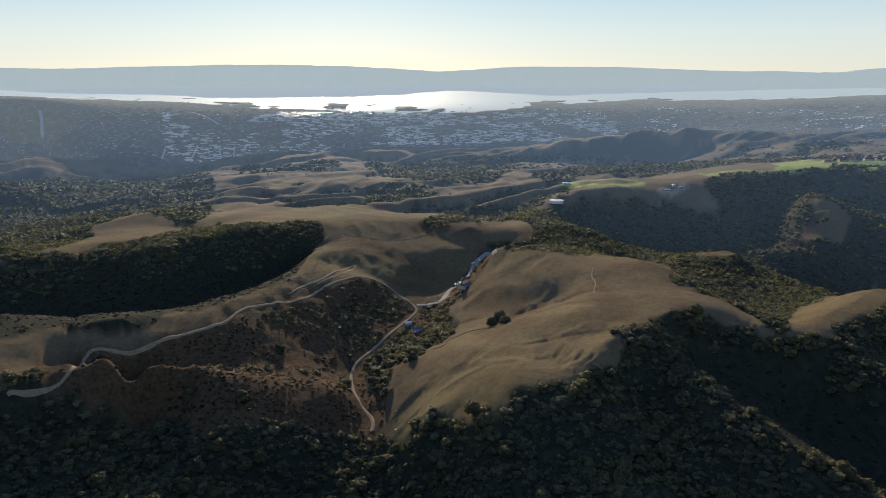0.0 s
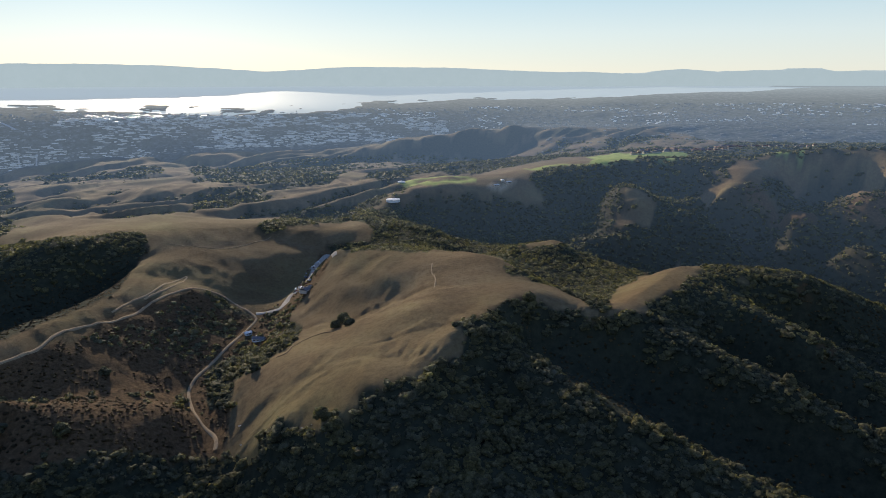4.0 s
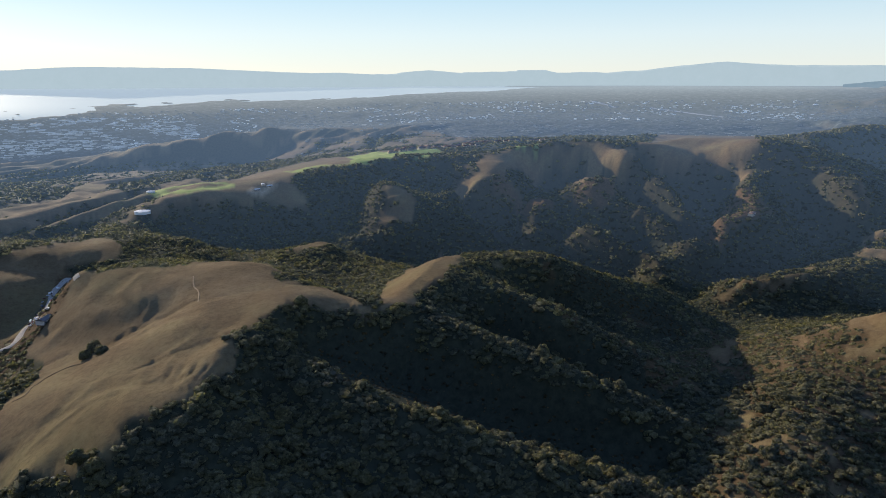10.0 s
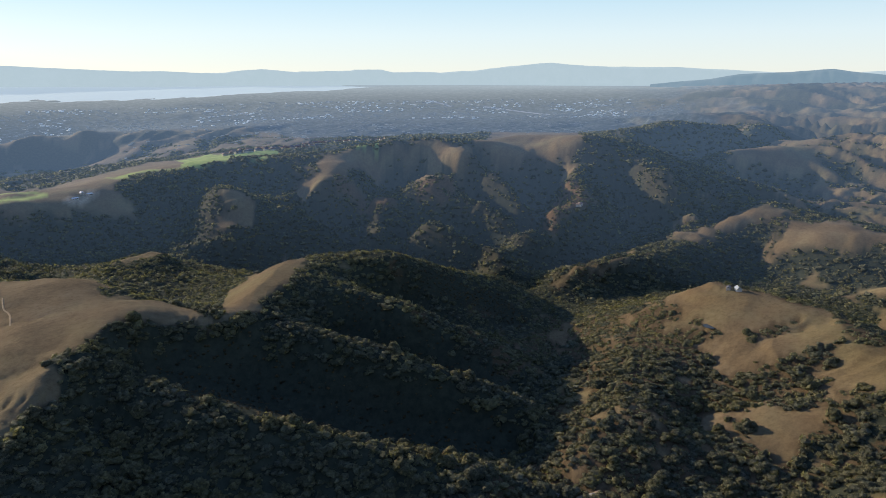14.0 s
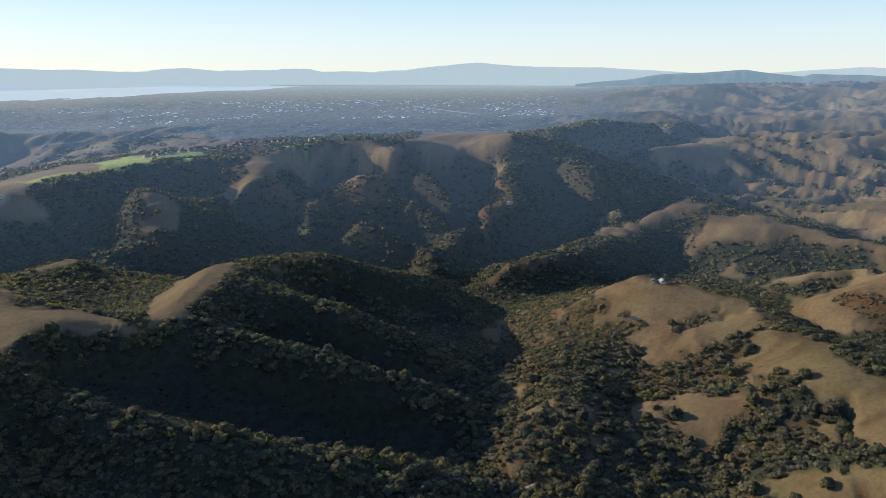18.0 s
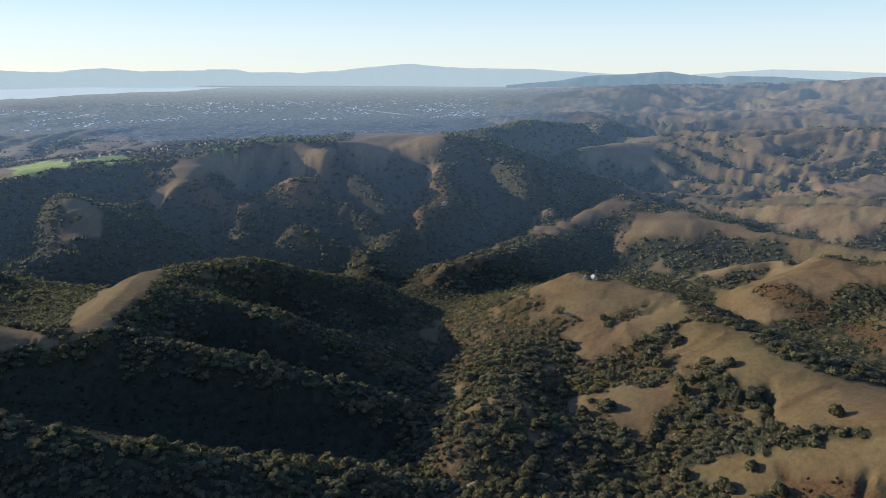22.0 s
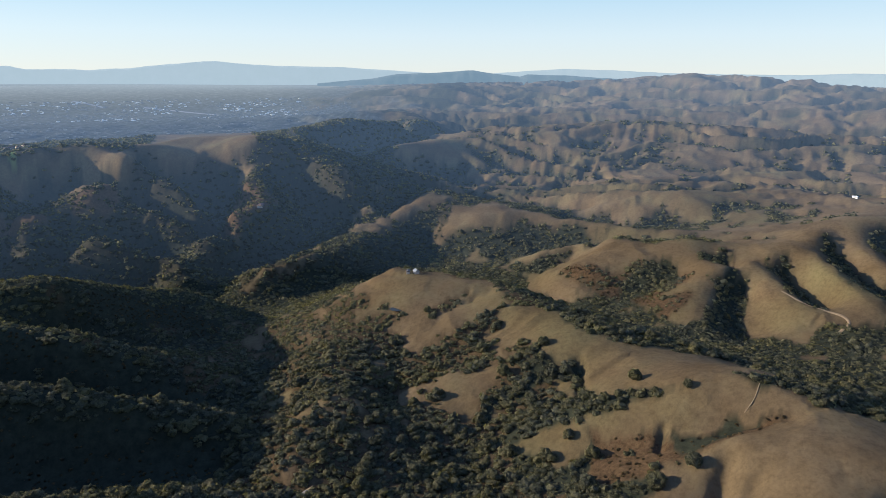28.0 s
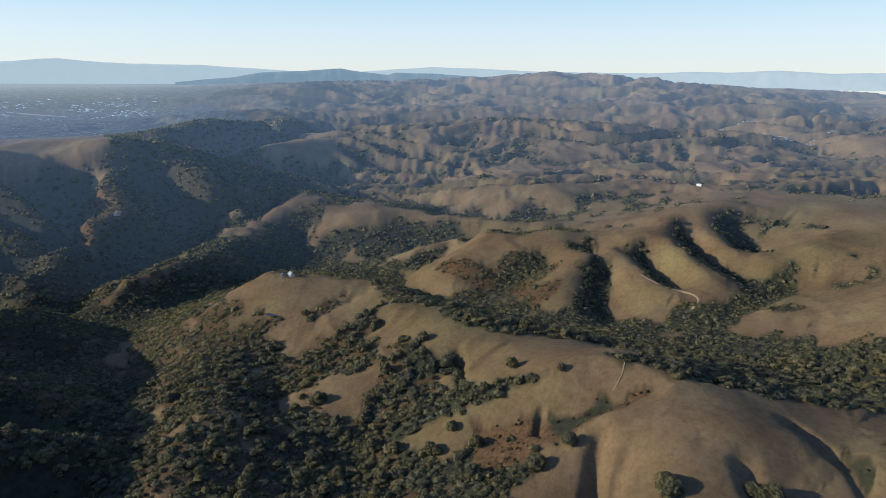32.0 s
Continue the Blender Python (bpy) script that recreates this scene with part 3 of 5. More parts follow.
def height(x, y):
    """Height of the ground, with spurs and gullies, on arrays."""
    x, y = np.asarray(x, float), np.asarray(y, float)
    d, az = np.hypot(x, y), np.degrees(np.arctan2(x, y))
    z = base_height(x, y)
    plain = sstep(3220, 3450, d) * (1 - sstep(62, 74, az))
    near = 1 - sstep(1700, 2150, d)
    ribbed = sstep(1150, 1350, d) * sstep(18, 26, az) * (1 - sstep(66, 74, az)) * (1 - sstep(2150, 2350, d))
    gap = sstep(1900, 2100, d) * (1 - sstep(2950, 3150, d)) * sstep(56, 60, az) * (1 - sstep(74, 78, az))
    z += ((2.2 + 4.5 * ribbed) * flutes(x, y) - 0.8 - 2.5 * ribbed + 1.6 * fbm(x / 80, y / 80, 2, 27)) * near
    # rolling hills further off: long ridges lying across the view, with spurs running down them
    wx, wy = x + 70 * fbm(x / 330, y / 330, 2, 31), y + 70 * fbm(x / 330, y / 330, 2, 33)
    east = sstep(57, 68, az) * sstep(1500, 2000, d)
    roll = 1 - np.abs(fbm(wx / 135, wy / 480, 3, 41)) * 1.6
    spur = 1 - np.abs(fbm(wx / 150, wy / 76, 3, 45)) * 1.6
    fine = 1 - np.abs(fbm(wx / 70, wy / 26, 2, 47)) * 1.5
    z += (34 * roll - 11 + 10 * spur * (1 - 0.8 * sstep(0.5, 0.95, roll)) + 3 * fine) * east * (1 - plain) * (1 - ribbed) * (1 - 0.9 * gap)
    west = sstep(1300, 1700, d) * (1 - sstep(12, 20, az)) * (1 - plain)
    west = np.maximum(west, sstep(2650, 2800, d) * (1 - sstep(30, 38, az)) * (1 - sstep(3250, 3400, d)))
    wa, wb = 0.77 * wx + 0.64 * wy, 0.77 * wy - 0.64 * wx
    roll = 1 - np.abs(fbm(wa / 420, wb / 120, 2, 49)) * 1.6
    spur = 1 - np.abs(fbm(wa / 62, wb / 150, 2, 53)) * 1.6
    z += (16 * roll - 7 + 4.5 * spur * (1 - 0.8 * sstep(0.5, 0.95, roll))) * west
    z += 6 * fbm(wx / 120, wy / 120, 3, 57) * sstep(2000, 2400, d) * (1 - west) * (1 - east) * (1 - plain)
    z += gullies(x, y)
    z += fbm(x / 9, y / 9, 2, 51) * 0.3 * (1 - plain)
    return z


# how far each place lies in a gully (-) or on a rise (+), and how far its slope faces the shady side
_cell2, _x2, _y2 = 14.0, -2300.0, -2000.0
_hx, _hy = np.meshgrid(_x2 + _cell2 * np.arange(480), _y2 + _cell2 * np.arange(390))
_relief = height(_hx.ravel(), _hy.ravel()).reshape(_hx.shape)


def blurred(a, r):
    for axis in (0, 1):
        c = np.cumsum(np.pad(a, [(r + 1, r) if k == axis else (0, 0) for k in (0, 1)], mode="edge"), axis=axis)
        a = (np.take(c, np.arange(2 * r + 1, c.shape[axis]), axis) - np.take(c, np.arange(0, c.shape[axis] - 2 * r - 1), axis)) / (2 * r + 1)
    return a


RISE = _relief - blurred(_relief, 4)
_sy, _sx = np.gradient(blurred(_relief, 1), _cell2)
SHADY = -0.9 * _sx + 0.44 * _sy


def on_map(grid, x, y):
    i = np.clip(((x - _x2) / _cell2).astype(int), 0, 479)
    j = np.clip(((y - _y2) / _cell2).astype(int), 0, 389)
    return grid[j, i]


ZONES = []


def zone(kind, *pts):
    """An outline on the plan inside which the ground is of that kind."""
    ZONES.append((kind, np.array(pts, float)))


def inside(x, y, poly):
    r = np.zeros(len(x), bool)
    k = np.flatnonzero((x > poly[:, 0].min()) & (x < poly[:, 0].max()) & (y > poly[:, 1].min()) & (y < poly[:, 1].max()))
    if len(k):
        px, py, s = x[k], y[k], np.zeros(len(k), bool)
        for (x0, y0), (x1, y1) in zip(poly, np.roll(poly, -1, axis=0)):
            if y0 != y1:
                s ^= ((y0 > py) != (y1 > py)) & (px < (x1 - x0) * (py - y0) / (y1 - y0) + x0)
        r[k] = s
    return r


zone("grass", (177, 1750), (358, 2053), (571, 1932), (1026, 2112), (1215, 1886), (1183, 1802), (851, 1613), (674, 1656), (531, 1577), (457, 1551), (298, 1722))
zone("grass", (-440, 637), (-408, 678), (-349, 692), (-306, 770), (-261, 848), (-227, 962), (-216, 1155), (-245, 1295), (-163, 1342), (-71, 1318), (-26, 1280), (61, 1280), (110, 1282), (69, 1231), (88, 1202), (15, 1047), (-3, 977), (-42, 981), (-93, 1033), (-127, 1020), (-194, 938), (-256, 770), (-303, 702), (-364, 646), (-402, 579), (-418, 517), (-493, 562))
# grass slope in cast shadow, its shade deepened by dark brush ground
zone("brush", (-481, 616), (-647, 838), (-589, 863), (-498, 906), (-439, 952), (-336, 1020), (-245, 1085), (-214, 1188), (-214, 1146), (-226, 958), (-259, 843), (-304, 766), (-348, 690), (-407, 676), (-440, 635))
zone("grass", (-646, 1142), (-631, 1279), (-730, 1654), (-467, 1255), (-462, 1123), (-511, 1026), (-579, 989), (-632, 938), (-708, 931), (-747, 985), (-606, 978))
zone("grass", (-76, 643), (-62, 725), (-61, 762), (-39, 749), (4, 812), (27, 872), (1, 937), (35, 992), (74, 1181), (107, 1039), (197, 967), (334, 1176), (362, 1033), (291, 810), (316, 812), (342, 778), (353, 686), (427, 780), (470, 869), (485, 838), (671, 1118), (777, 1162), (558, 792), (554, 771), (484, 733), (425, 701), (407, 673), (367, 676), (340, 689), (299, 711), (253, 703), (186, 660), (181, 620), (130, 577), (124, 567), (90, 561), (60, 565), (65, 554), (28, 540), (11, 563), (-24, 609), (-39, 609))
zone("grass", (609, 781), (631, 759), (608, 760))
zone("grass", (770, 1378), (796, 1362), (805, 1322), (787, 1298), (748, 1286), (698, 1269), (694, 1305), (732, 1318), (769, 1307), (740, 1337), (748, 1378))
zone("grass", (404, 1149), (458, 1148), (603, 1343), (498, 1129), (431, 1101))
zone("scrub", (-256, 770), (-194, 938), (-127, 1020), (-42, 971), (-72, 874), (-117, 801), (-121, 731), (-143, 710), (-230, 706), (-287, 664), (-338, 650), (-364, 646), (-303, 702))
zone("scrub", (-401, 620), (-362, 642), (-338, 649), (-287, 663), (-229, 702), (-137, 712), (-123, 745), (-85, 674), (-79, 643), (-169, 602), (-221, 578), (-269, 609), (-358, 578))
zone("scrub", (-342, 646), (-287, 664), (-229, 702), (-143, 710), (-148, 684), (-217, 662), (-282, 650), (-335, 640))
zone("scrub", (-252, 636), (-229, 647), (-212, 602), (-165, 612), (-189, 595), (-223, 591))
zone("grass", (914, 383), (1258, 478), (913, 239), (920, 192), (835, 152), (804, 183), (774, 234), (753, 235), (756, 265), (793, 292), (814, 337), (821, 309), (834, 297), (867, 357))
zone("grass", (774, 234), (781, 178), (799, 153), (835, 152), (800, 82), (743, 63), (713, -2), (719, -108), (616, -151), (588, -89), (584, -54), (601, -3), (604, 29), (676, 48), (687, 64), (707, 91), (735, 128), (751, 144), (753, 173))
zone("grass", (679, 254), (691, 211), (695, 179), (692, 114), (687, 104), (681, 125), (660, 146), (622, 144), (626, 169), (642, 204), (647, 243))
zone("grass", (646, 101), (663, 80), (671, 56), (628, 41), (601, 45))
zone("grass", (574, 120), (579, 80), (591, 71), (581, 33), (588, -3), (584, -54), (588, -89), (579, -108), (559, -148), (552, -193), (543, -236), (546, -313), (548, -395), (376, -284), (427, -5), (457, -1), (468, -22), (495, -31), (507, -50), (511, -72), (537, -125), (549, -90), (536, -52), (543, -29), (548, -4), (566, 32), (547, 30), (528, 44), (548, 71), (571, 106))
zone("scrub", (566, 32), (548, -4), (541, -29), (535, -52), (548, -90), (537, -125), (511, -72), (507, -50), (500, -36), (488, -5), (493, 18), (538, 25))
zone("grass", (1225, 147), (1227, 32), (1219, -61), (1181, -148), (1232, -253), (1324, -321), (1366, -427), (1370, -472), (1351, -408), (1299, -374), (1229, -308), (1132, -315), (1196, -266), (1119, -197), (1102, -149), (989, -71), (1021, -55), (1096, -94), (1103, -39), (1165, -108), (1203, -20), (1191, 51))
zone("scrub", (1205, 145), (1191, 51), (1203, -20), (1165, -108), (1103, -39), (1096, -94), (1021, -55), (1091, -2), (1154, 98))
zone("grass", (1415, 194), (1336, 58), (1446, -22), (1365, -157), (1324, -249), (1324, -321), (1225, -252), (1185, -148), (1254, -104), (1346, -21), (1298, 56))
zone("grass", (1465, 433), (1491, 360), (1547, 332), (1553, 186), (1481, 52), (1439, -70), (1467, -47), (1507, 181), (1499, 283), (1470, 355))
zone("grass", (1052, -350), (1085, -393), (1095, -428), (1178, -520), (1173, -621), (1150, -762), (1027, -688), (1040, -558), (1074, -519), (1077, -439), (1068, -420), (1058, -385))
zone("grass", (916, -332), (921, -412), (908, -493), (944, -638), (865, -590), (840, -460), (880, -435), (893, -373), (878, -326))
zone("grass", (773, -389), (762, -422), (794, -546), (746, -517), (748, -415))
zone("grass", (998, -481), (1006, -542), (1009, -678), (964, -650), (965, -522))
zone("grass", (1321, -300), (1370, -428), (1503, -479), (1488, -589), (1543, -806), (1467, -963), (1132, -751), (1173, -621), (1178, -520), (1213, -452), (1314, -506), (1352, -447), (1358, -426))
zone("grass", (1738, 4), (1697, -136), (1782, -285), (1729, -549), (1488, -589), (1375, -429), (1329, -322), (1329, -250), (1394, -160), (1424, -220), (1601, -77))
zone("grass", (1051, 713), (1103, 669), (1198, 609), (1165, 616), (1097, 652), (1046, 684))
zone("grass", (1400, 622), (1486, 599), (1556, 560), (1512, 543), (1392, 585))
zone("grass", (1106, 1503), (1205, 1487), (1197, 1434), (1081, 1361), (1042, 1401))
zone("grass", (1259, 1415), (1331, 1378), (1439, 1226), (1338, 1180), (1332, 1255), (1336, 1320), (1292, 1384))
zone("grass", (2350, 1937), (2576, 1918), (2931, 1798), (1579, 1021), (1558, 1063), (1570, 1129), (1501, 1197))
zone("grass", (646, 395), (647, 369), (618, 355), (625, 378))
zone("grass", (893, 583), (870, 546), (778, 492), (796, 517))
zone("grass", (479, 291), (492, 281), (467, 272), (470, 284))
zone("grass", (882, 463), (869, 433), (845, 425), (848, 440))
zone("scrub", (1478, 1006), (1441, 864), (1447, 834), (1343, 833), (1221, 815), (1247, 848))
zone("green", (153, 1734), (326, 1815), (502, 1692), (474, 1690), (318, 1764), (211, 1732))
zone("green", (525, 2212), (718, 2084), (722, 2044), (502, 2043))
zone("green", (677, 1640), (740, 1601), (936, 1724), (871, 1625), (796, 1605), (690, 1606))
zone("green", (919, 1628), (1044, 1762), (1177, 1811), (1002, 1596), (918, 1611))
zone("green", (1488, 1808), (1272, 1449), (1269, 1435), (1223, 1462))
zone("scrub", (-85, 645), (-112, 733), (-118, 801), (-74, 888), (-42, 990), (15, 1066), (79, 1213), (91, 1055), (57, 1005), (13, 949), (-18, 868), (-60, 798), (-59, 703), (-67, 638))
zone("wood", (-92, 838), (-63, 854), (-18, 868), (5, 902), (12, 830), (-10, 831), (-60, 798), (-66, 783), (-56, 701), (-72, 704), (-96, 743), (-102, 792))
zone("wood", (832, 273), (847, 254), (858, 226), (866, 200), (853, 205), (838, 237))
zone("wood", (-1963, 2391), (-1213, 1858), (-1513, 2746), (-1317, 2707), (-878, 2173), (-610, 1846), (-497, 1460), (-467, 1272), (-532, 1302), (-735, 1666), (-636, 1289), (-657, 1182), (-612, 988), (-643, 957), (-832, 985))
zone("wood", (-218, 1923), (-31, 1933), (-17, 1681), (-179, 1653))
zone("wood", (-40, 1314), (20, 1510), (186, 1512), (176, 1379), (74, 1329), (-26, 1292))
zone("wood", (-355, 2936), (146, 3166), (704, 2982), (751, 2924), (445, 2814), (144, 1941), (10, 1977), (-156, 2099), (-271, 2397))
zone("wood", (248, 2045), (619, 2864), (485, 2040), (269, 1839))
zone("wood", (-794, 938), (-630, 935), (-606, 978), (-558, 982), (-528, 1060), (-453, 1079), (-454, 1264), (-353, 1143), (-288, 1197), (-261, 1267), (-223, 1232), (-218, 1167), (-244, 1081), (-336, 1020), (-439, 952), (-498, 906), (-589, 863), (-701, 815))
zone("scrub", (1062, 1381), (1091, 1353), (1115, 1299), (1110, 1194), (1097, 1154), (1035, 1154), (1069, 1270), (1040, 1314))
zone("scrub", (1187, 1195), (1328, 1194), (1227, 1109), (1325, 1131), (1161, 1078), (1146, 1154))
zone("brush", (247, 679), (318, 685), (384, 651), (394, 622), (425, 569), (456, 519), (509, 433), (537, 379), (489, 378), (440, 448), (332, 455), (284, 509), (257, 562), (262, 664))
zone("brush", (475, 669), (527, 643), (565, 557), (606, 463), (641, 456), (619, 530), (568, 602), (545, 664))
zone("brush", (661, 725), (768, 659), (825, 593), (861, 597), (848, 668), (759, 712))
zone("scrub", (-256, 768), (-193, 933), (-126, 1012), (-46, 974), (-73, 876), (-117, 801), (-123, 745), (-167, 767), (-221, 742), (-263, 738))
zone("bare", (513, 1591), (571, 1625), (575, 1606), (522, 1574))
zone("green", (637, 1722), (697, 1688), (793, 1641), (1075, 2040), (1077, 1996), (839, 1626), (728, 1591), (654, 1647))
zone("green", (839, 1651), (902, 1634), (1107, 1789), (1172, 1793), (918, 1613), (851, 1622))
zone("green", (504, 2076), (641, 2169), (719, 2052), (679, 2044), (532, 2047))
zone("wood", (695, 273), (744, 262), (777, 233), (777, 203), (790, 173), (800, 157), (789, 149), (775, 169), (755, 168), (734, 116), (716, 101), (707, 119), (701, 193), (707, 218), (680, 257))
zone("wood", (636, 140), (675, 131), (691, 119), (680, 79), (619, 68), (616, 127))
zone("wood", (835, 274), (859, 244), (877, 206), (859, 201), (837, 236), (824, 265))
zone("wood", (564, 760), (636, 739), (701, 667), (712, 529), (718, 467), (666, 437), (614, 528), (566, 618), (537, 681))
zone("wood", (469, 542), (559, 554), (578, 446), (566, 381), (542, 365), (506, 436), (465, 495))
zone("brush", (551, -91), (542, -124), (541, -99), (517, -73), (514, -59), (523, -44), (546, -40), (544, -52), (543, -71))
zone("brush", (475, -242), (460, -255), (432, -249), (424, -239), (445, -241))
zone("grass", (1068, 1491), (1120, 1498), (1211, 1472), (1339, 1365), (1442, 1228), (1367, 1165), (1334, 1176), (1329, 1252), (1337, 1301), (1321, 1360), (1270, 1394), (1199, 1415), (1073, 1331), (1049, 1365), (1034, 1390))
zone("grass", (1446, 1232), (2576, 1918), (2936, 1817), (1611, 996), (1579, 1002), (1558, 1063), (1552, 1117), (1489, 1186))
zone("wood", (848, 275), (854, 252), (877, 209), (858, 201), (831, 244), (826, 267))
zone("wood", (708, 294), (736, 271), (757, 241), (776, 225), (778, 194), (764, 165), (739, 182), (719, 205), (704, 231), (696, 267))
zone("wood", (764, 165), (730, 113), (720, 91), (709, 91), (707, 123), (723, 149))
zone("wood", (656, 149), (689, 129), (676, 101), (658, 91), (642, 79), (622, 41), (594, 35), (584, 68), (583, 97), (582, 129), (619, 145))
zone("wood", (674, 220), (656, 190), (646, 192), (650, 211))
zone("forest", (1991, 1070), (2420, 1056), (2785, 1001), (2844, 940), (2878, 828), (2712, 774), (2359, 943), (2037, 1002))
# shadowed slope under the crest trees, darkened here with brush colour
zone("brush", (-701, 815), (-589, 863), (-498, 906), (-439, 952), (-336, 1020), (-245, 1085), (-214, 1188), (-237, 1174), (-301, 1064), (-383, 1064), (-425, 969), (-507, 982), (-545, 931), (-602, 893), (-712, 886))

zone("green", (300, 1888), (381, 1657), (502, 1692), (488, 1643), (374, 1622), (289, 1726))
zone("green", (553, 2375), (633, 2273), (769, 2178), (709, 2030), (619, 2156), (495, 2083))
zone("green", (673, 1632), (759, 1643), (863, 1635), (866, 1615), (755, 1603), (680, 1613))
zone("green", (957, 2007), (1070, 1972), (1114, 1828), (1167, 1816), (1026, 1594), (922, 1620), (851, 1667))
zone("green", (1094, 1958), (1192, 1911), (1321, 1813), (1313, 1772), (1056, 1632), (913, 1634))
zone("green", (680, 1636), (750, 1647), (858, 1629), (864, 1607), (761, 1600), (685, 1610))
zone("grass", (773, 1403), (806, 1385), (818, 1332), (794, 1301), (756, 1264), (691, 1287), (695, 1314), (748, 1291), (707, 1328), (719, 1336), (770, 1315), (750, 1363))
zone("grass", (1130, 1512), (1208, 1461), (1168, 1413), (1089, 1341), (1036, 1365), (1016, 1363), (996, 1359), (930, 1338), (992, 1452), (1060, 1420))
zone("grass", (1266, 1433), (1341, 1374), (1373, 1285), (1430, 1233), (1345, 1177), (1332, 1215), (1334, 1268), (1202, 1191), (1198, 1216), (1341, 1307), (1347, 1335), (1267, 1422))
zone("grass", (1938, 1565), (1695, 1250), (1684, 1068), (1593, 1043), (1547, 983), (1561, 1033), (1582, 1088), (1550, 1160))
zone("forest", (-1337, 1836), (-1679, 2574), (-1513, 2661), (-1327, 2659), (-1261, 2860), (-786, 2277), (-667, 1817), (-488, 1301), (-507, 1257), (-548, 1302), (-668, 1434), (-691, 1365), (-601, 1067), (-607, 959), (-708, 943))


def ground_kinds(x, y):
    """How far the ground is wood, scrub, green turf and built-up plain at each place."""
    d, az = np.hypot(x, y), np.degrees(np.arctan2(x, y))
    s = 0.4 + d / 900
    jx, jy = x + 7 * s * fbm(x / (16 * s), y / (16 * s), 3, 61), y + 7 * s * fbm(x / (16 * s), y / (16 * s), 3, 67)
    grass, scrub, green, brush, bare, forced = (np.zeros(len(x), bool) for _ in range(6))
    bend = az + 9 * fbm(x / 260, y / 260, 3, 73)
    grass |= ((bend < 3) & (d > 1230)) | ((bend < 14) & (d > 1640))
    for kind, poly in ZONES:
        hit = inside(jx, jy, poly)
        if kind == "grass":
            grass |= hit
        elif kind == "scrub":
            scrub |= hit
            brush &= ~hit
        elif kind == "forest":
            forced |= hit
        elif kind == "bare":
            bare |= hit
        elif kind == "brush":
            brush |= hit
            scrub &= ~hit
        elif kind == "wood":
            grass &= ~hit
            scrub &= ~hit
            brush &= ~hit
        else:
            green |= hit
    # away from the outlined slopes woods keep to the gullies
    jig = fbm(x / 40, y / 40, 3, 63)
    rise, shady = on_map(RISE, jx, jy) + 2.5 * jig, on_map(SHADY, jx, jy) + 0.12 * jig
    patchy = fbm(x / 170, y / 170, 3, 71)
    far_east = (bend > 66 + np.clip((d - 2000) / 120, -4, 6)) & (d > 1020)
    wood = ~grass & ~scrub & ~brush
    lush, close = 1.0 - sstep(68, 98, az), 1.0 - sstep(1250, 2000, d)
    wood = np.where(far_east & wood, (rise < -6.5 + 5 * lush + 7 * close + 2 * patchy) | (shady > 0.42 - 0.2 * lush - 0.3 * close + 0.1 * patchy), wood)
    wood |= (az > 70) & (d > 960) & (d < 1750) & ((rise < -3) | (shady > 0.14))
    wood |= (bend > 60) & (bend < 84) & (d > 1040) & (d < 1800) & ((rise < 1.2) | (shady > 0.06))
    # in the western hills woods keep to the hollows and the shady sides
    west = (az < 18) & (d > 1330)
    wood = np.where(west, (wood & (rise < 6 + 3 * patchy)) | (rise < -5), wood)
    foot = (az > 6) & (az < 36) & (d > 2600)
    wood = np.where(foot, (shady > 0.08) | (rise < -2), wood)
    # sunny faces of the range beyond the canyon carry brush and single trees
    front = (az > 22) & (az < 74) & (d > 1230) & (d < 2300) & wood & (shady < -0.06) & (rise > -1)
    brush |= front
    scrub &= ~front
    wood &= ~front
    wood |= (az < 30) & (d > 2500) & (patchy > 0.55)
    # small clearings on the wooded eastern slope
    glade = (az > 52) & (az < 80) & (d < 1100) & (fbm(x / 24, y / 24, 3, 77) > 0.8)
    wood &= ~glade
    # sunny faces of the eastern ridges are open
    sunny = (az > 66) & (d > 880) & (d < 1900) & (slope_at(x, y)[1] + 0.16 * fbm(x / 55, y / 55, 3, 89) < -0.27)
    wood &= ~sunny
    wood |= forced
    edge = np.interp(az, (-36, 8, 30, 36, 60), (3300, 3300, 3290, 2780, 2780))
    plain = sstep(-30, 60, d + 60 * patchy - edge) * (1 - sstep(63, 71, az + 5 * patchy))
    wood = wood & (plain < 0.3)
    return wood, scrub & ~wood & ~brush, green & ~wood, plain, brush, bare



# ---- ground ----
def mesh_object(name, verts, tris, mat=None, smooth=False, **layers):
    me = bpy.data.meshes.new(name)
    me.vertices.add(len(verts))
    me.vertices.foreach_set("co", np.asarray(verts, np.float32).ravel())
    tris = np.asarray(tris, np.int32)
    w = tris.shape[1]
    me.loops.add(tris.size)
    me.loops.foreach_set("vertex_index", tris.ravel())
    me.polygons.add(len(tris))
    me.polygons.foreach_set("loop_start", np.arange(0, tris.size, w, dtype=np.int32))
    me.update(calc_edges=True)
    me.polygons.foreach_set("use_smooth", np.full(len(tris), smooth))
    for key, values in layers.items():
        me.attributes.new(key, "FLOAT", "POINT").data.foreach_set("value", np.asarray(values, np.float32))
    if mat:
        me.materials.append(mat)
    return new(name, me)


def shores(az):
    """Near and far edge of the bay, as distances along each bearing."""
    near = np.interp(az, (-36, -33, -26, -20, -15, -4, 4, 8, 15.5, 22, 29, 38, 42), (3930, 3957, 4117, 4073, 3895, 3840, 3830, 3957, 4152, 4126, 4180, 4383, 4700))
    far = np.interp(az, (-36, -20, 4, 30, 38, 42), (5200, 5200, 5200, 5200, 4850, 4700))
    return near, far


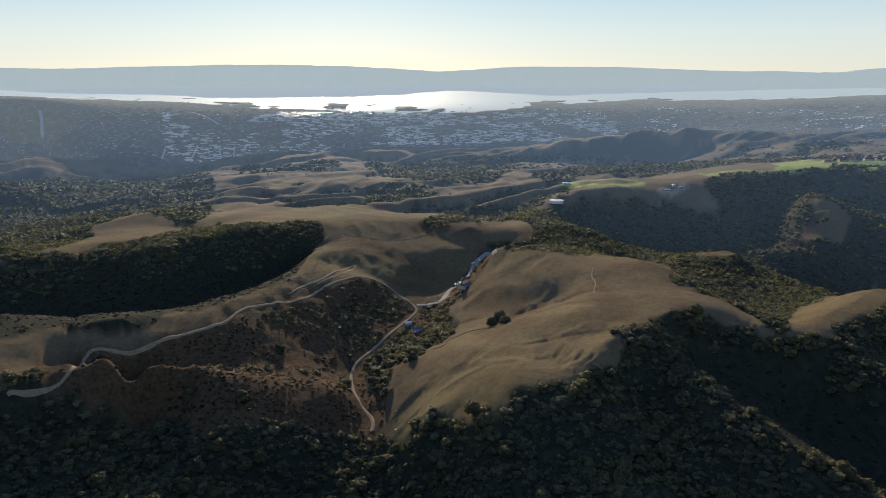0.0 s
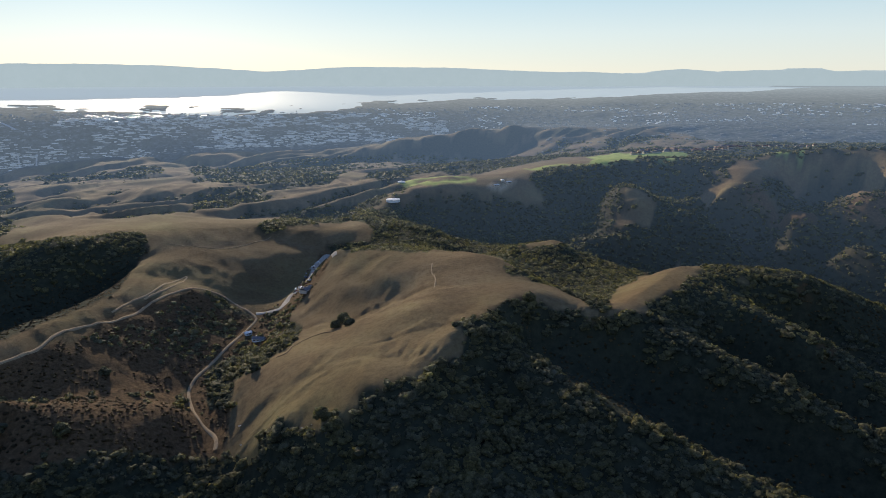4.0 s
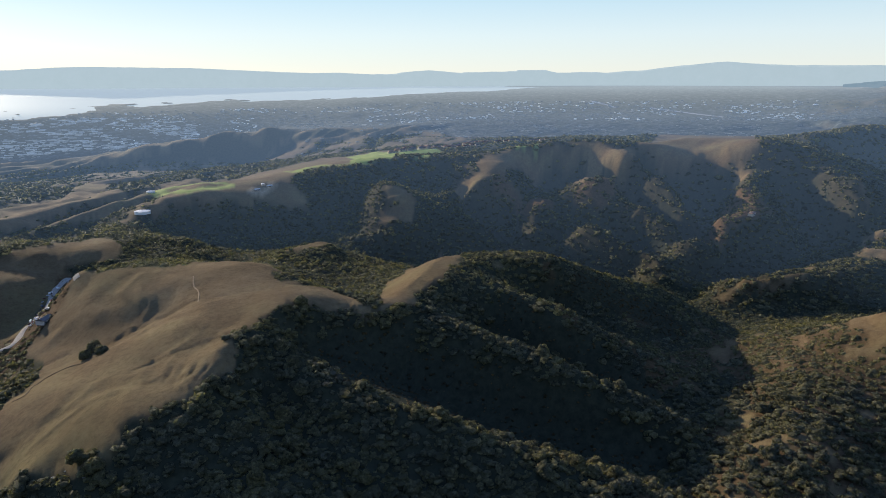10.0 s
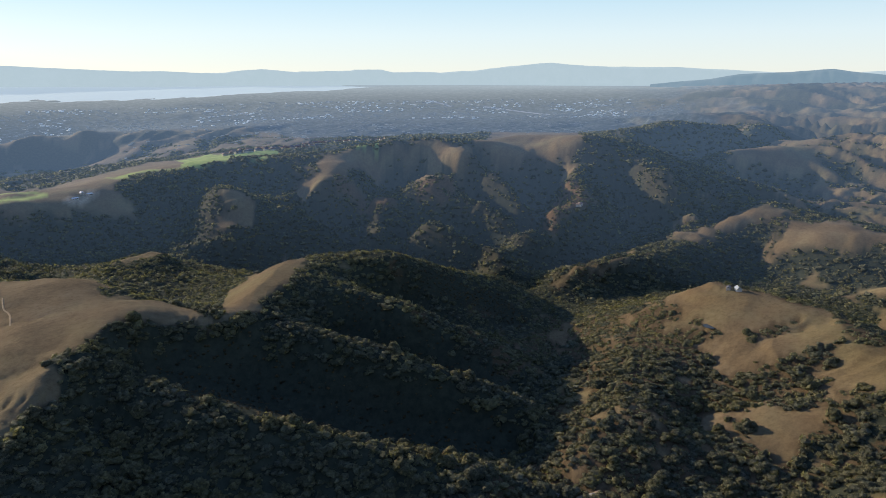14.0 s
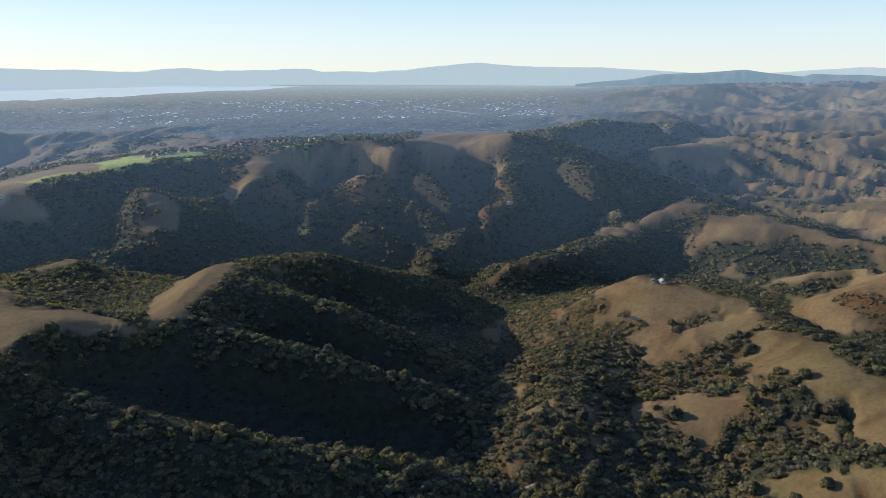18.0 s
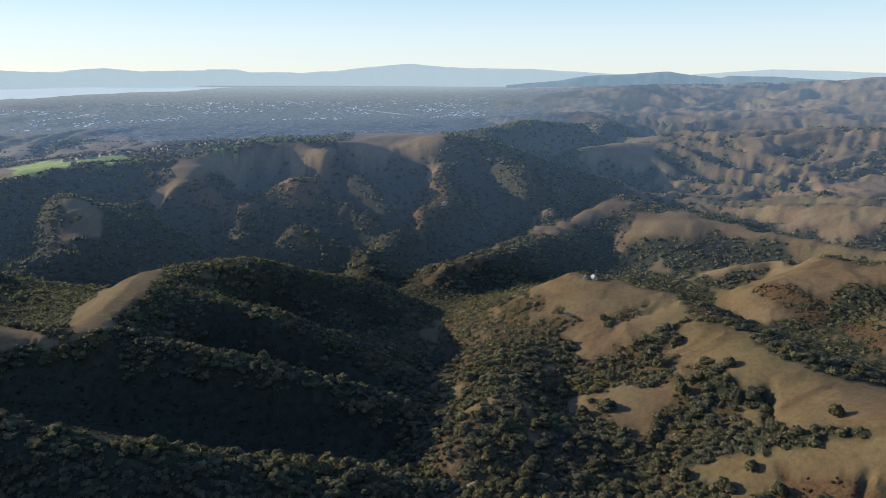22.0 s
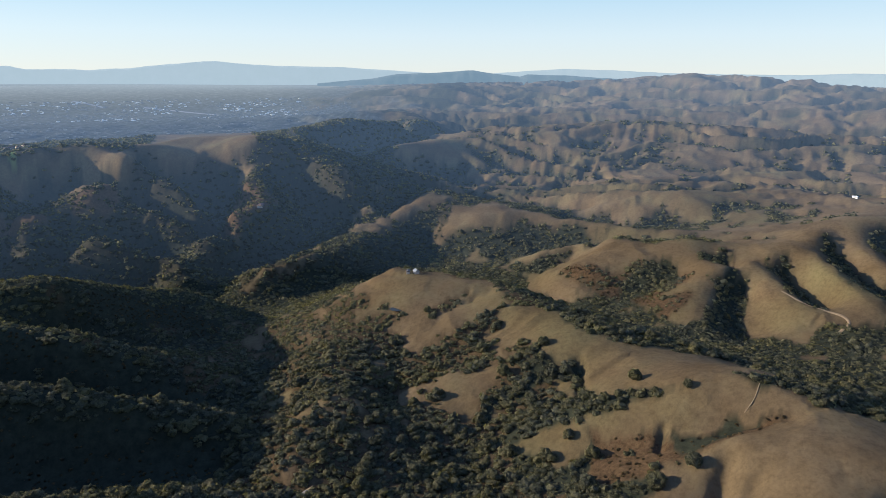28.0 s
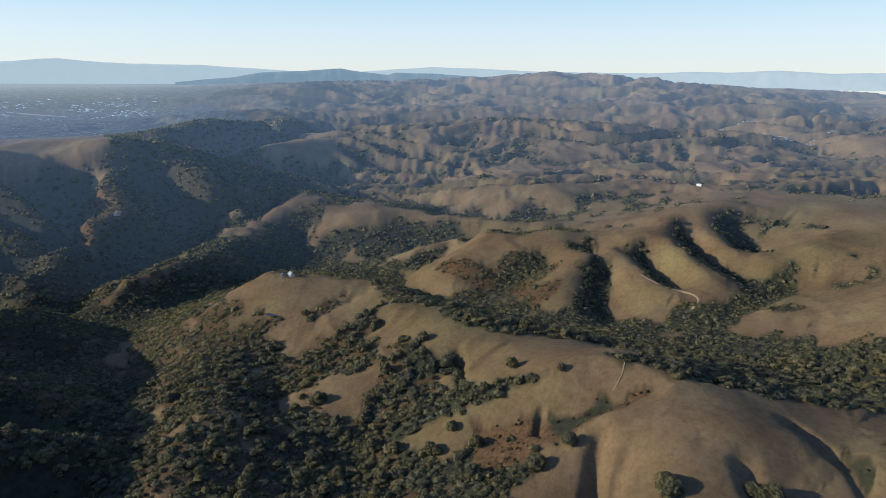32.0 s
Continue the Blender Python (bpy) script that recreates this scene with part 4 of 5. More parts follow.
def bay_depth(x, y):
    """How far the ground lies under (-) or over (+) the bay, in metres."""
    d, az = np.hypot(x, y), np.degrees(np.arctan2(x, y))
    near, far = shores(az)
    w = fbm(az * 0.35, d / 90, 3, 81)
    edge = np.minimum(d - near, far - d) + 28 * fbm(az * 0.5, d / 60, 3, 83)
    wet = sstep(-12, 12, edge)
    marsh = sstep(0.25, 0.5, w + 0.25 * fbm(az * 1.5, d / 25, 2, 85)) * (1 - sstep(90, 240, edge + np.maximum(az - 10, 0) * 6))
    levee = np.maximum(sstep(0.03, 0.0, np.abs(vnoise(az * 0.22, d / 70, 87))), 0) * (1 - sstep(70, 180, edge + np.maximum(az - 5, 0) * 8))
    return 5 * (1 - 2 * wet * (1 - np.maximum(marsh, levee)))


AZ = np.radians(np.concatenate([np.arange(-36, 120, 0.17), np.arange(120, 324, 3.0)]))
RAD = np.concatenate([[0.01, 60, 120, 180, 240], 300 * np.exp(np.linspace(0, math.log(3750 / 300), 430)), np.linspace(3760, 4950, 60)])
_A, _R = np.meshgrid(AZ, RAD)
GX, GY = (_R * np.sin(_A)).ravel(), (_R * np.cos(_A)).ravel()
GZ = height(GX, GY)
# soft edges between the kinds of ground
WOOD, SCRUB, GREEN, PLAIN, BRUSH, BARE = (sum(np.asarray(m, float) for m in q) / 3 for q in zip(*(ground_kinds(GX * k, GY * k) for k in (0.994, 1.0, 1.006))))
# dry leaf litter and grass show between the trees of the sunny eastern slope
_edge = 9 * fbm(GX / 60, GY / 60, 3, 29)
_open = (np.degrees(_A.ravel()) + _edge > 54) & (np.degrees(_A.ravel()) + _edge < 80) & (_R.ravel() + 6 * _edge < 1080) & (_R.ravel() + 6 * _edge > 400)
SCRUB, WOOD = np.where(_open, np.maximum(SCRUB, 0.9 * WOOD), SCRUB), np.where(_open, 0.3 * WOOD, WOOD)
# brush takes the dark wood floor colour, which also deepens slopes in shade
WOOD, SCRUB = np.clip(WOOD + np.where(_R.ravel() > 1200, 0.75, 1.0) * BRUSH, 0, 1), np.clip(SCRUB + BRUSH, 0, 1)
_bay = (_R.ravel() > 3760) & (np.degrees(_A.ravel()) < 44)
GZ[_bay] += bay_depth(GX[_bay], GY[_bay]) - 5
_na, _nr = len(AZ), len(RAD)
_i = np.arange((_nr - 1) * _na).reshape(_nr - 1, _na)
_j = np.roll(_i, -1, axis=1)
_quads = np.stack([_i, _i + _na, _j + _na, _j], 2).reshape(-1, 4)
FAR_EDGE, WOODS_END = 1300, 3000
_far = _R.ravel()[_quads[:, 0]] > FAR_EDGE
_g = np.stack([GX, GY, GZ], 1)


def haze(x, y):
    """How far the painted haze emission turns paler towards the rim of the plain."""
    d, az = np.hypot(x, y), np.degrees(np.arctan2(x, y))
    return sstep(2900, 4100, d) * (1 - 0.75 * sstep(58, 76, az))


def haze_amount(x, y):
    """Painted haze emission of far land, 0 to 1, slightly over at the rim."""
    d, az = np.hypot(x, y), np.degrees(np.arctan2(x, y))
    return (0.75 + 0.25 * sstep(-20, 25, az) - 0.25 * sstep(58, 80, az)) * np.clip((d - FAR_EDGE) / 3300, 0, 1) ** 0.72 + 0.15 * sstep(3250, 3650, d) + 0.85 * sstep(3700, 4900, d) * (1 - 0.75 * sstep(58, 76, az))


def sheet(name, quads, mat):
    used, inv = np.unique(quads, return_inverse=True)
    far = haze_amount(GX[used], GY[used])
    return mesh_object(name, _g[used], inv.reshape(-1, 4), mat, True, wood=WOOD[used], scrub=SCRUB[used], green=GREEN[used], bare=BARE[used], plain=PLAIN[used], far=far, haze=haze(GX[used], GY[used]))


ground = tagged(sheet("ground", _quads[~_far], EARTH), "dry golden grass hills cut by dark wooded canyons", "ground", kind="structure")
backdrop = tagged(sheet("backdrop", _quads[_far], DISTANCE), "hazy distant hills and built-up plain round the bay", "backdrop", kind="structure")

# the bay
_wa, _wd = np.meshgrid(np.radians(np.arange(-36, 44, 0.25)), np.linspace(3790, 4925, 60))
_wx, _wy = (_wd * np.sin(_wa)).ravel(), (_wd * np.cos(_wa)).ravel()
_k = np.arange(59 * 320).reshape(59, 320)[:, :-1]
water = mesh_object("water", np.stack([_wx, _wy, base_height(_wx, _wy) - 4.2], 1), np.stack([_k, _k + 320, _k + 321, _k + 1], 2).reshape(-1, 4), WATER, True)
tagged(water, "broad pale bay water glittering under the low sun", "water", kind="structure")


# ---- roads ----
def smooth_line(pts, step):
    p = np.array([pts[0], *pts, pts[-1]], float)
    out = []
    for a, b, c, d in zip(p, p[1:], p[2:], p[3:]):
        n = max(2, int(np.hypot(*(c - b)) / step))
        t = (np.arange(n) / n)[:, None]
        out.append(0.5 * (2 * b + (c - a) * t + (2 * a - 5 * b + 4 * c - d) * t ** 2 + (3 * b - 3 * c + d - a) * t ** 3))
    return np.concatenate(out + [p[-1:]])


TRACKS = []


def clear_of_roads(x, y):
    way = np.concatenate([p for p in TRACKS])
    near = np.ones(len(x), bool)
    for k in np.flatnonzero((np.hypot(x, y) < 1300) & (x < 120)):
        near[k] = ((way - (x[k], y[k])) ** 2).sum(1).min() > 60
    return near


def trail(name, label, width, *pts):
    line = smooth_line(pts, 4)
    if name == "dirt_road":
        TRACKS.append(line)
    if len(line) > 40:
        w = np.hanning(9)[1:-1]
        ends = np.concatenate([np.repeat(line[:1], 3, 0), line, np.repeat(line[-1:], 3, 0)])
        line = np.stack([np.convolve(ends[:, k], w / w.sum(), "valid") for k in (0, 1)], 1)
    way = np.gradient(line, axis=0)
    way /= np.hypot(way[:, 0], way[:, 1])[:, None] + 1e-9
    side = np.stack([-way[:, 1], way[:, 0]], 1)
    rows = []
    for k, lift in ((-0.62, 0.0), (-0.5, 0.4), (0, 0.5), (0.5, 0.4), (0.62, 0.0)):
        w = width * (1 + 0.15 * vnoise(line[:, 0] / 9, line[:, 1] / 9, 3))
        q = line + side * (k * w)[:, None]
        rows.append(np.stack([q[:, 0], q[:, 1], height(q[:, 0], q[:, 1]) + lift], 1))
    v, n = np.concatenate(rows), len(line)
    i = (np.arange(4)[:, None] * n + np.arange(n - 1)[None]).ravel()
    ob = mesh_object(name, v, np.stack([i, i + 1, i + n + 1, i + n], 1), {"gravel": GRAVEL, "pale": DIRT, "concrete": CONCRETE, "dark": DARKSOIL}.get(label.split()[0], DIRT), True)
    return tagged(ob, label, "road", kind="structure")


trail("dirt_road", "pale dirt ranch road winding along the grassy crest", 3.2, (-383, 548), (-369, 574), (-356, 599), (-363, 645), (-343, 662), (-317, 682), (-297, 711), (-276, 741), (-260, 772), (-251, 812), (-227, 856), (-198, 894), (-176, 952), (-150, 998), (-119, 1032), (-84, 1028), (-42, 983), (-45, 955), (-67, 903), (-92, 841), (-112, 786), (-105, 733), (-91, 697), (-75, 667), (-75, 645))
trail("dirt_road", "pale narrow track looping over the open grassy hillside", 2.5, (-214, 899), (-199, 943), (-177, 982), (-159, 1059), (-143, 1083), (-160, 1011), (-185, 956))
trail("dirt_road", "gravel lane beside the parked cars in the valley", 7, (-42, 990), (-21, 992), (-3, 997), (10, 1040), (24, 1061), (38, 1083), (55, 1149), (68, 1176), (83, 1194), (82, 1045))
trail("freeway", "concrete freeway crossing the hazy built-up plain", 16, (2890, 2399), (2913, 2244), (2925, 2106), (2929, 1994))
trail("freeway", "concrete freeway crossing the hazy built-up plain", 14, (2799, 2743), (2797, 2622), (2788, 2540))
trail("avenue", "concrete avenue running straight across the plain", 11, (-1937, 3340), (-1917, 3309), (-1902, 3271))
trail("avenue", "concrete avenue running straight across the plain", 9, (-1301, 3587), (-1222, 3540), (-1123, 3471))
trail("avenue", "concrete street between rows of small houses", 6, (-1308, 3230), (-1297, 3153))
trail("avenue", "concrete street between rows of small houses", 6, (-1185, 3320), (-1194, 3256))
trail("avenue", "concrete street between rows of small houses", 6, (-1092, 3353), (-1071, 3292))
trail("avenue", "concrete street between rows of small houses", 6, (-1022, 3368), (-1012, 3303))
trail("gully_cut", "dark eroded bank cut across the golden slope", 1.6, (-12, 767), (-1, 765), (7, 793), (24, 810), (44, 803), (64, 783))
trail("cattle_track", "pale cattle track crossing the dry grass", 0.7, (579, -106), (565, -101), (555, -93))
trail("dirt_road", "pale farm track curving down to the wooded valley", 3.5, (1095, -215), (1059, -232), (1030, -258), (1000, -280), (982, -278), (969, -265))
trail("cattle_track", "pale eroded scar line round the hill brow", 1.3, (-190, 1217), (-149, 1216), (-107, 1205), (-66, 1218), (-15, 1264))
trail("cattle_track", "pale gravelly scar on the hill", 1.5, (204, 894), (196, 862), (195, 836), (186, 804))
trail("dirt_road", "pale farm track curving up the canyon bottom", 3, (440, 270), (453, 269), (460, 265), (466, 259), (471, 254))

# ---- distance ----
def mountains(name, dist, *crest):
    """A far range along a bearing-height profile, sloping to the plain before and behind."""
    a0, z0 = np.array(crest).T
    az = np.arange(a0[0], a0[-1], 0.1)
    top = np.interp(az, a0, z0) + 1.4 * fbm(az * 1.3, az * 0, 4, 91)
    rows = []
    for k, drop in ((-110, 1.0), (-85, 0.82), (-60, 0.6), (-38, 0.36), (-18, 0.14), (0, 0), (25, 0.3), (50, 1.0)):
        foot = 440
        r = dist + k + 6 * fbm(az * 0.8, az * 0 + k / 30, 3, 93)
        z = top - (top - foot) * drop + (5 * fbm(az * 1.1, az * 0 + k / 25, 3, 95) if 0 < drop < 1 else 0)
        rows.append(np.stack([r * np.sin(np.radians(az)), r * np.cos(np.radians(az)), z], 1))
    n = len(az)
    i = (np.arange(7)[:, None] * n + np.arange(n - 1)[None]).ravel()
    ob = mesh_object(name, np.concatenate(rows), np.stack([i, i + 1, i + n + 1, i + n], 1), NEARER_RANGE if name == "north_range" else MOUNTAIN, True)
    return tagged(ob, "pale blue hazy mountain range on the skyline", "mountains", kind="structure")


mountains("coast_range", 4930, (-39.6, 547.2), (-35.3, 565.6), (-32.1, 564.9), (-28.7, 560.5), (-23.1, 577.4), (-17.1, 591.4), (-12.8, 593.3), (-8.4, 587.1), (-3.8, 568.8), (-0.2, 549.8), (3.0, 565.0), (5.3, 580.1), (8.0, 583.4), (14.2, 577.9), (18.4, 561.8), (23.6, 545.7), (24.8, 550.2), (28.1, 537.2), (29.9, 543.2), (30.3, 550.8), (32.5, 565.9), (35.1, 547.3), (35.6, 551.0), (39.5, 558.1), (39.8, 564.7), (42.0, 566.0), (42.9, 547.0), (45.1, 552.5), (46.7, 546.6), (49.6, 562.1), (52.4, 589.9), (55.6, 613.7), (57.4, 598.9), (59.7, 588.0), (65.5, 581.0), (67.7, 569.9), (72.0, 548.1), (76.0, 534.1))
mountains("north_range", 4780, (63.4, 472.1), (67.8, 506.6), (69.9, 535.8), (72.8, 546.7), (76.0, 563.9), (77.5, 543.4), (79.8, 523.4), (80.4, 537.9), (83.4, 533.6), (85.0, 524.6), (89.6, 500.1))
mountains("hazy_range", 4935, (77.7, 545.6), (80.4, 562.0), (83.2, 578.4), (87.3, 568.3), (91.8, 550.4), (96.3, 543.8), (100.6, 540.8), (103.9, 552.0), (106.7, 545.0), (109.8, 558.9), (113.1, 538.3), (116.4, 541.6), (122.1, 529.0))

# ---- trees ----
def icosphere():
    bm = bmesh.new()
    bmesh.ops.create_icosphere(bm, subdivisions=1, radius=1)
    v = np.array([p.co[:] for p in bm.verts])
    f = np.array([[p.index for p in q.verts] for q in bm.faces])
    bm.free()
    return v, f


ICO_V, ICO_F = icosphere()
OCT_V = np.array([(1, 0, 0), (0, 1, 0), (-1, 0, 0), (0, -1, 0), (0, 0, 1), (0, 0, -1)], float)
OCT_F = np.array([(0, 1, 4), (1, 2, 4), (2, 3, 4), (3, 0, 4), (1, 0, 5), (2, 1, 5), (3, 2, 5), (0, 3, 5)])


def crown_shape(rng, clumps, spread=0.62, flat=0.75, leaves=0):
    """A crown of uneven clumps with leafy sprays round them, about one unit in radius, resting on z = 0."""
    vs, fs, n = [], [], 0
    cs = []
    solid_v, solid_f = (ICO_V, ICO_F) if clumps else (OCT_V, OCT_F)
    clumps = max(1, clumps)
    for k in range(clumps):
        if clumps == 1:
            c, r = np.zeros(3), 0.9
        else:
            a, e = rng.uniform(0, 2 * math.pi), rng.uniform(0.0, 1.0)
            rad = spread * math.sqrt(1 - e * e * 0.85) * (0.75 + 0.4 * rng.random())
            c, r = np.array([rad * math.cos(a), rad * math.sin(a), e * 0.75]), rng.uniform(0.34, 0.52) * (1.25 if clumps < 5 else 1.1)
        q, _ = np.linalg.qr(rng.normal(size=(3, 3)))
        vs.append(solid_v @ q * (r * rng.uniform(0.68, 1.28, (len(solid_v), 1))) * np.array([1, 1, flat]) + c)
        fs.append(solid_f + n)
        cs.append((c, r))
        n += len(solid_v)
    for k in range(leaves):
        c, r = cs[k % clumps]
        w = rng.normal(size=3)
        w[2] = abs(w[2]) * 0.9 - 0.15
        w /= np.linalg.norm(w)
        side = np.cross(w, rng.normal(size=3))
        side /= np.linalg.norm(side)
        up = np.cross(side, w) + w * rng.uniform(-0.7, 0.7)
        at, s = c + w * r * rng.uniform(0.92, 1.12) * np.array([1, 1, flat]), r * rng.uniform(0.32, 0.6)
        vs.append(np.stack([at - side * s * 0.7 - up * s * 0.5, at + side * s * 0.7 - up * s * 0.4, at + up * s * 0.9]))
        fs.append(np.array([[n, n + 1, n + 2]]))
        n += 3
    v = np.concatenate(vs)
    v[:, 2] += 0.55
    return v, np.concatenate(fs)


def forest(name, label, x, y, size, clumps, rng, mat, sink=0.0, leaves=0):
    """Many crowns that nobody could count, as one mesh."""
    z = height(x, y)
    shapes = [crown_shape(rng, clumps, leaves=leaves) for _ in range(12)]
    pick = rng.integers(0, 12, len(x))
    vs, fs, base = [], [], 0
    for k, (sv, sf) in enumerate(shapes):
        i = np.flatnonzero(pick == k)
        if not len(i):
            continue
        a = rng.uniform(0, 2 * math.pi, len(i))
        s, tall = size[i], size[i] * rng.uniform(0.7, 1.0, len(i))
        ca, sa = np.cos(a)[:, None], np.sin(a)[:, None]
        px = (sv[None, :, 0] * ca - sv[None, :, 1] * sa) * s[:, None] + x[i][:, None]
        py = (sv[None, :, 0] * sa + sv[None, :, 1] * ca) * s[:, None] + y[i][:, None]
        pz = sv[None, :, 2] * tall[:, None] + (z[i] - sink * s)[:, None]
        vs.append(np.stack([px, py, pz], 2).reshape(-1, 3))
        fs.append((sf[None] + base + len(sv) * np.arange(len(i))[:, None, None]).reshape(-1, 3))
        base += len(sv) * len(i)
    v = np.concatenate(vs)
    ob = mesh_object(name, v, np.concatenate(fs), mat, False, far=haze_amount(v[:, 0], v[:, 1]))
    return tagged(ob, label, "forest", kind="stuff")


def scatter(r0, r1, step, rng, a0=-37, a1=121, j=0.62):
    n = int(r1 / step) + 1
    gx, gy = np.meshgrid(np.arange(-n, n + 1) * step, np.arange(-n, n + 1) * step)
    x, y = (gx + rng.uniform(-j, j, gx.shape) * step).ravel(), (gy + rng.uniform(-j, j, gy.shape) * step).ravel()
    d, az = np.hypot(x, y), np.degrees(np.arctan2(x, y))
    k = (d > r0) & (d <= r1) & (az > a0) & (az < a1)
    return x[k], y[k]


rng = np.random.default_rng(7)
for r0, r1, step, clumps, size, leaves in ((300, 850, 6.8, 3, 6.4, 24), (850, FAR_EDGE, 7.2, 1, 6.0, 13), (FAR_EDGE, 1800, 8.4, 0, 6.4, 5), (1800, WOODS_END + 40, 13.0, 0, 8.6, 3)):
    x, y = scatter(r0, r1, step, rng)
    w, s, _, _, b, _ = ground_kinds(x, y)
    u = rng.random(len(x))
    k = clear_of_roads(x, y) & ((w & (u < 0.97)) | (b & (r0 >= 850) & (np.hypot(x, y) > 1200) & (u < 0.85)) | (s & (u < (0.75 * (fbm(x / 45, y / 45, 2, 99) > -0.35) if r0 > 800 else 0.03))))
    if r0 < FAR_EDGE:
        forest("oak_woods", "dense dark evergreen oak woods filling the canyons", x[k], y[k], size * rng.choice((0.5, 0.65, 0.85, 1.0, 1.35), k.sum()) * rng.uniform(0.8, 1.15, k.sum()), clumps, rng, FOLIAGE, 0.8, leaves)
        x, y = scatter(r0, r1, 4.5, rng, j=1.5)
        _, s, _, _, b, _ = ground_kinds(x, y)
        k = (s & (fbm(x / 30, y / 30, 3, 97) + rng.uniform(-0.6, 0.6, len(x)) > 0.0)) | (b & (rng.random(len(x)) < (0.3 if r0 < 850 else 0.85)))
        k &= clear_of_roads(x, y)
        forest("chaparral", "low brown and grey-green brush on the slopes", x[k], y[k], rng.uniform(1.0, 2.6, k.sum()), 1, rng, SHRUB, 0.5)
    else:
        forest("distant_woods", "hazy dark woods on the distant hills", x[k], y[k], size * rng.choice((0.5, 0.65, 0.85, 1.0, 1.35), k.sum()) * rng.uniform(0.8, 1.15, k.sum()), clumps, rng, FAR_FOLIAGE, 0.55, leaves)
# the woods go on below and behind the viewpoint
x, y = scatter(50, 1000, 22, rng, -180, 180)
k = (np.hypot(x, y) < 300) | (np.arctan2(x, y) > radians(121)) | (np.arctan2(x, y) < radians(-37))
x, y = x[k], y[k]
forest("oak_woods", "dense dark evergreen oak woods filling the canyons", x, y, rng.uniform(11, 17, len(x)), 0, rng, FOLIAGE, 0.75, 2)


# ---- things ----
def part(name, bm, mat, parent=None, label=""):
    me = bpy.data.meshes.new(name)
    bm.normal_update()
    bm.to_mesh(me)
    bm.free()
    me.materials.append(mat)
    ob = new(name, me)
    ob.parent = parent
    return tagged(ob, label) if label else ob


def box(sx, sy, sz, x=0, y=0, z=0, bevel=0.0, turn=0.0):
    """A box standing at z, centred on x, y."""
    bm = bmesh.new()
    bmesh.ops.create_cube(bm, size=1, matrix=pose(x, y, z + sz / 2, 0, 0, turn) @ Matrix.Diagonal((sx, sy, sz, 1)))
    if bevel:
        bmesh.ops.bevel(bm, geom=bm.edges[:], offset=bevel, segments=1, affect="EDGES")
    return bm


def drum(r0, r1, depth, m, n=16):
    bm = bmesh.new()
    bmesh.ops.create_cone(bm, cap_ends=True, segments=n, radius1=r0, radius2=r1, depth=depth, matrix=m)
    return bm


def gable(sx, sy, z, rise, over=0.5, thick=0.25, hip=0.0):
    """A pitched roof slab along x, with eaves, from z upwards."""
    bm = bmesh.new()
    ax, ay = sx / 2 + over, sy / 2 + over
    for lift in (0, thick):
        for x, y, h in ((-ax, -ay, 0), (ax, -ay, 0), (ax, ay, 0), (-ax, ay, 0), (-ax + hip, 0, rise), (ax - hip, 0, rise)):
            bm.verts.new((x, y, z + h + lift))
    bm.verts.ensure_lookup_table()
    v = bm.verts
    for o, flip in ((0, True), (6, False)):
        for f in ((0, 1, 5, 4), (2, 3, 4, 5), (3, 0, 4), (1, 2, 5)):
            bm.faces.new([v[k + o] for k in (reversed(f) if flip else f)])
    for a, b in ((0, 1), (1, 2), (2, 3), (3, 0)):
        bm.faces.new([v[a], v[b], v[b + 6], v[a + 6]])
    return bm


def ground_at(x, y):
    return float(height(np.array([x]), np.array([y]))[0])


def thing(name, label, category, group=""):
    return tagged(new(name), label, category, group)


def settle(root, spot, turn=0.0, sink=0.0):
    root.matrix_basis = pose(spot[0], spot[1], ground_at(*spot) - sink, 0, 0, turn)
    return root


def house(label, sx, sy, wall, rise, wall_mat, roof_mat, group="", hip=0.0, garage=True):
    h = thing("house", label, "house", group)
    part("wall", box(sx, sy, wall + 1.2, 0, 0, -1.2), wall_mat, h)
    part("roof", gable(sx, sy, wall, rise, 0.6, 0.25, hip), roof_mat, h)
    for k in (-0.3, 0.0, 0.3):
        w = part("window", box(sx * 0.16, 0.12, 1.3, k * sx, -sy / 2 - 0.03, 1.0), GLASS, h)
        part("window_sill", box(sx * 0.19, 0.25, 0.1, k * sx, -sy / 2 - 0.08, 0.88), WHITE, w)
    part("door", box(1.0, 0.12, 2.05, sx * 0.15, -sy / 2 - 0.03, 0), DARKROOF, h)
    part("chimney", box(0.8, 0.8, rise + 1.2, -sx * 0.25, sy * 0.15, wall), wall_mat, h)
    if garage:
        part("garage_door", box(0.12, sy * 0.4, 2.2, sx / 2 + 0.03, 0, 0), WHITE, h)
    return h


GREYROOF = material("grey_metal_roof", plain((0.28, 0.25, 0.21), 0.8, 0.0, 0.2))
# the white house on the end of the grassy ridge
h = house("cream farmhouse with pale metal roof standing on the grassy ridge end", 9, 6.5, 3.2, 2.8, STUCCO, material("pale_metal_roof", plain((0.5, 0.52, 0.53), 0.35, 0.4, 0.06)))
settle(h, (925, 313), 40)
s = house("low pale outbuilding beside the ridge farmhouse", 9, 5, 2.6, 1.4, STUCCO, DARKROOF, garage=False)
settle(s, (923, 325), 20)
# hacienda on the wooded spur
h = house("cream stucco country house on a wooded spur", 22, 11, 5, 2.6, STUCCO, TILE, hip=4)
settle(h, (1367, 840), 15)
# white barn on the skyline of the rolling hills
h = house("plain white barn standing alone on a bare hill", 11, 8, 4.2, 2.0, WHITE, WHITE, garage=False)
settle(h, (1714, -460), 60)
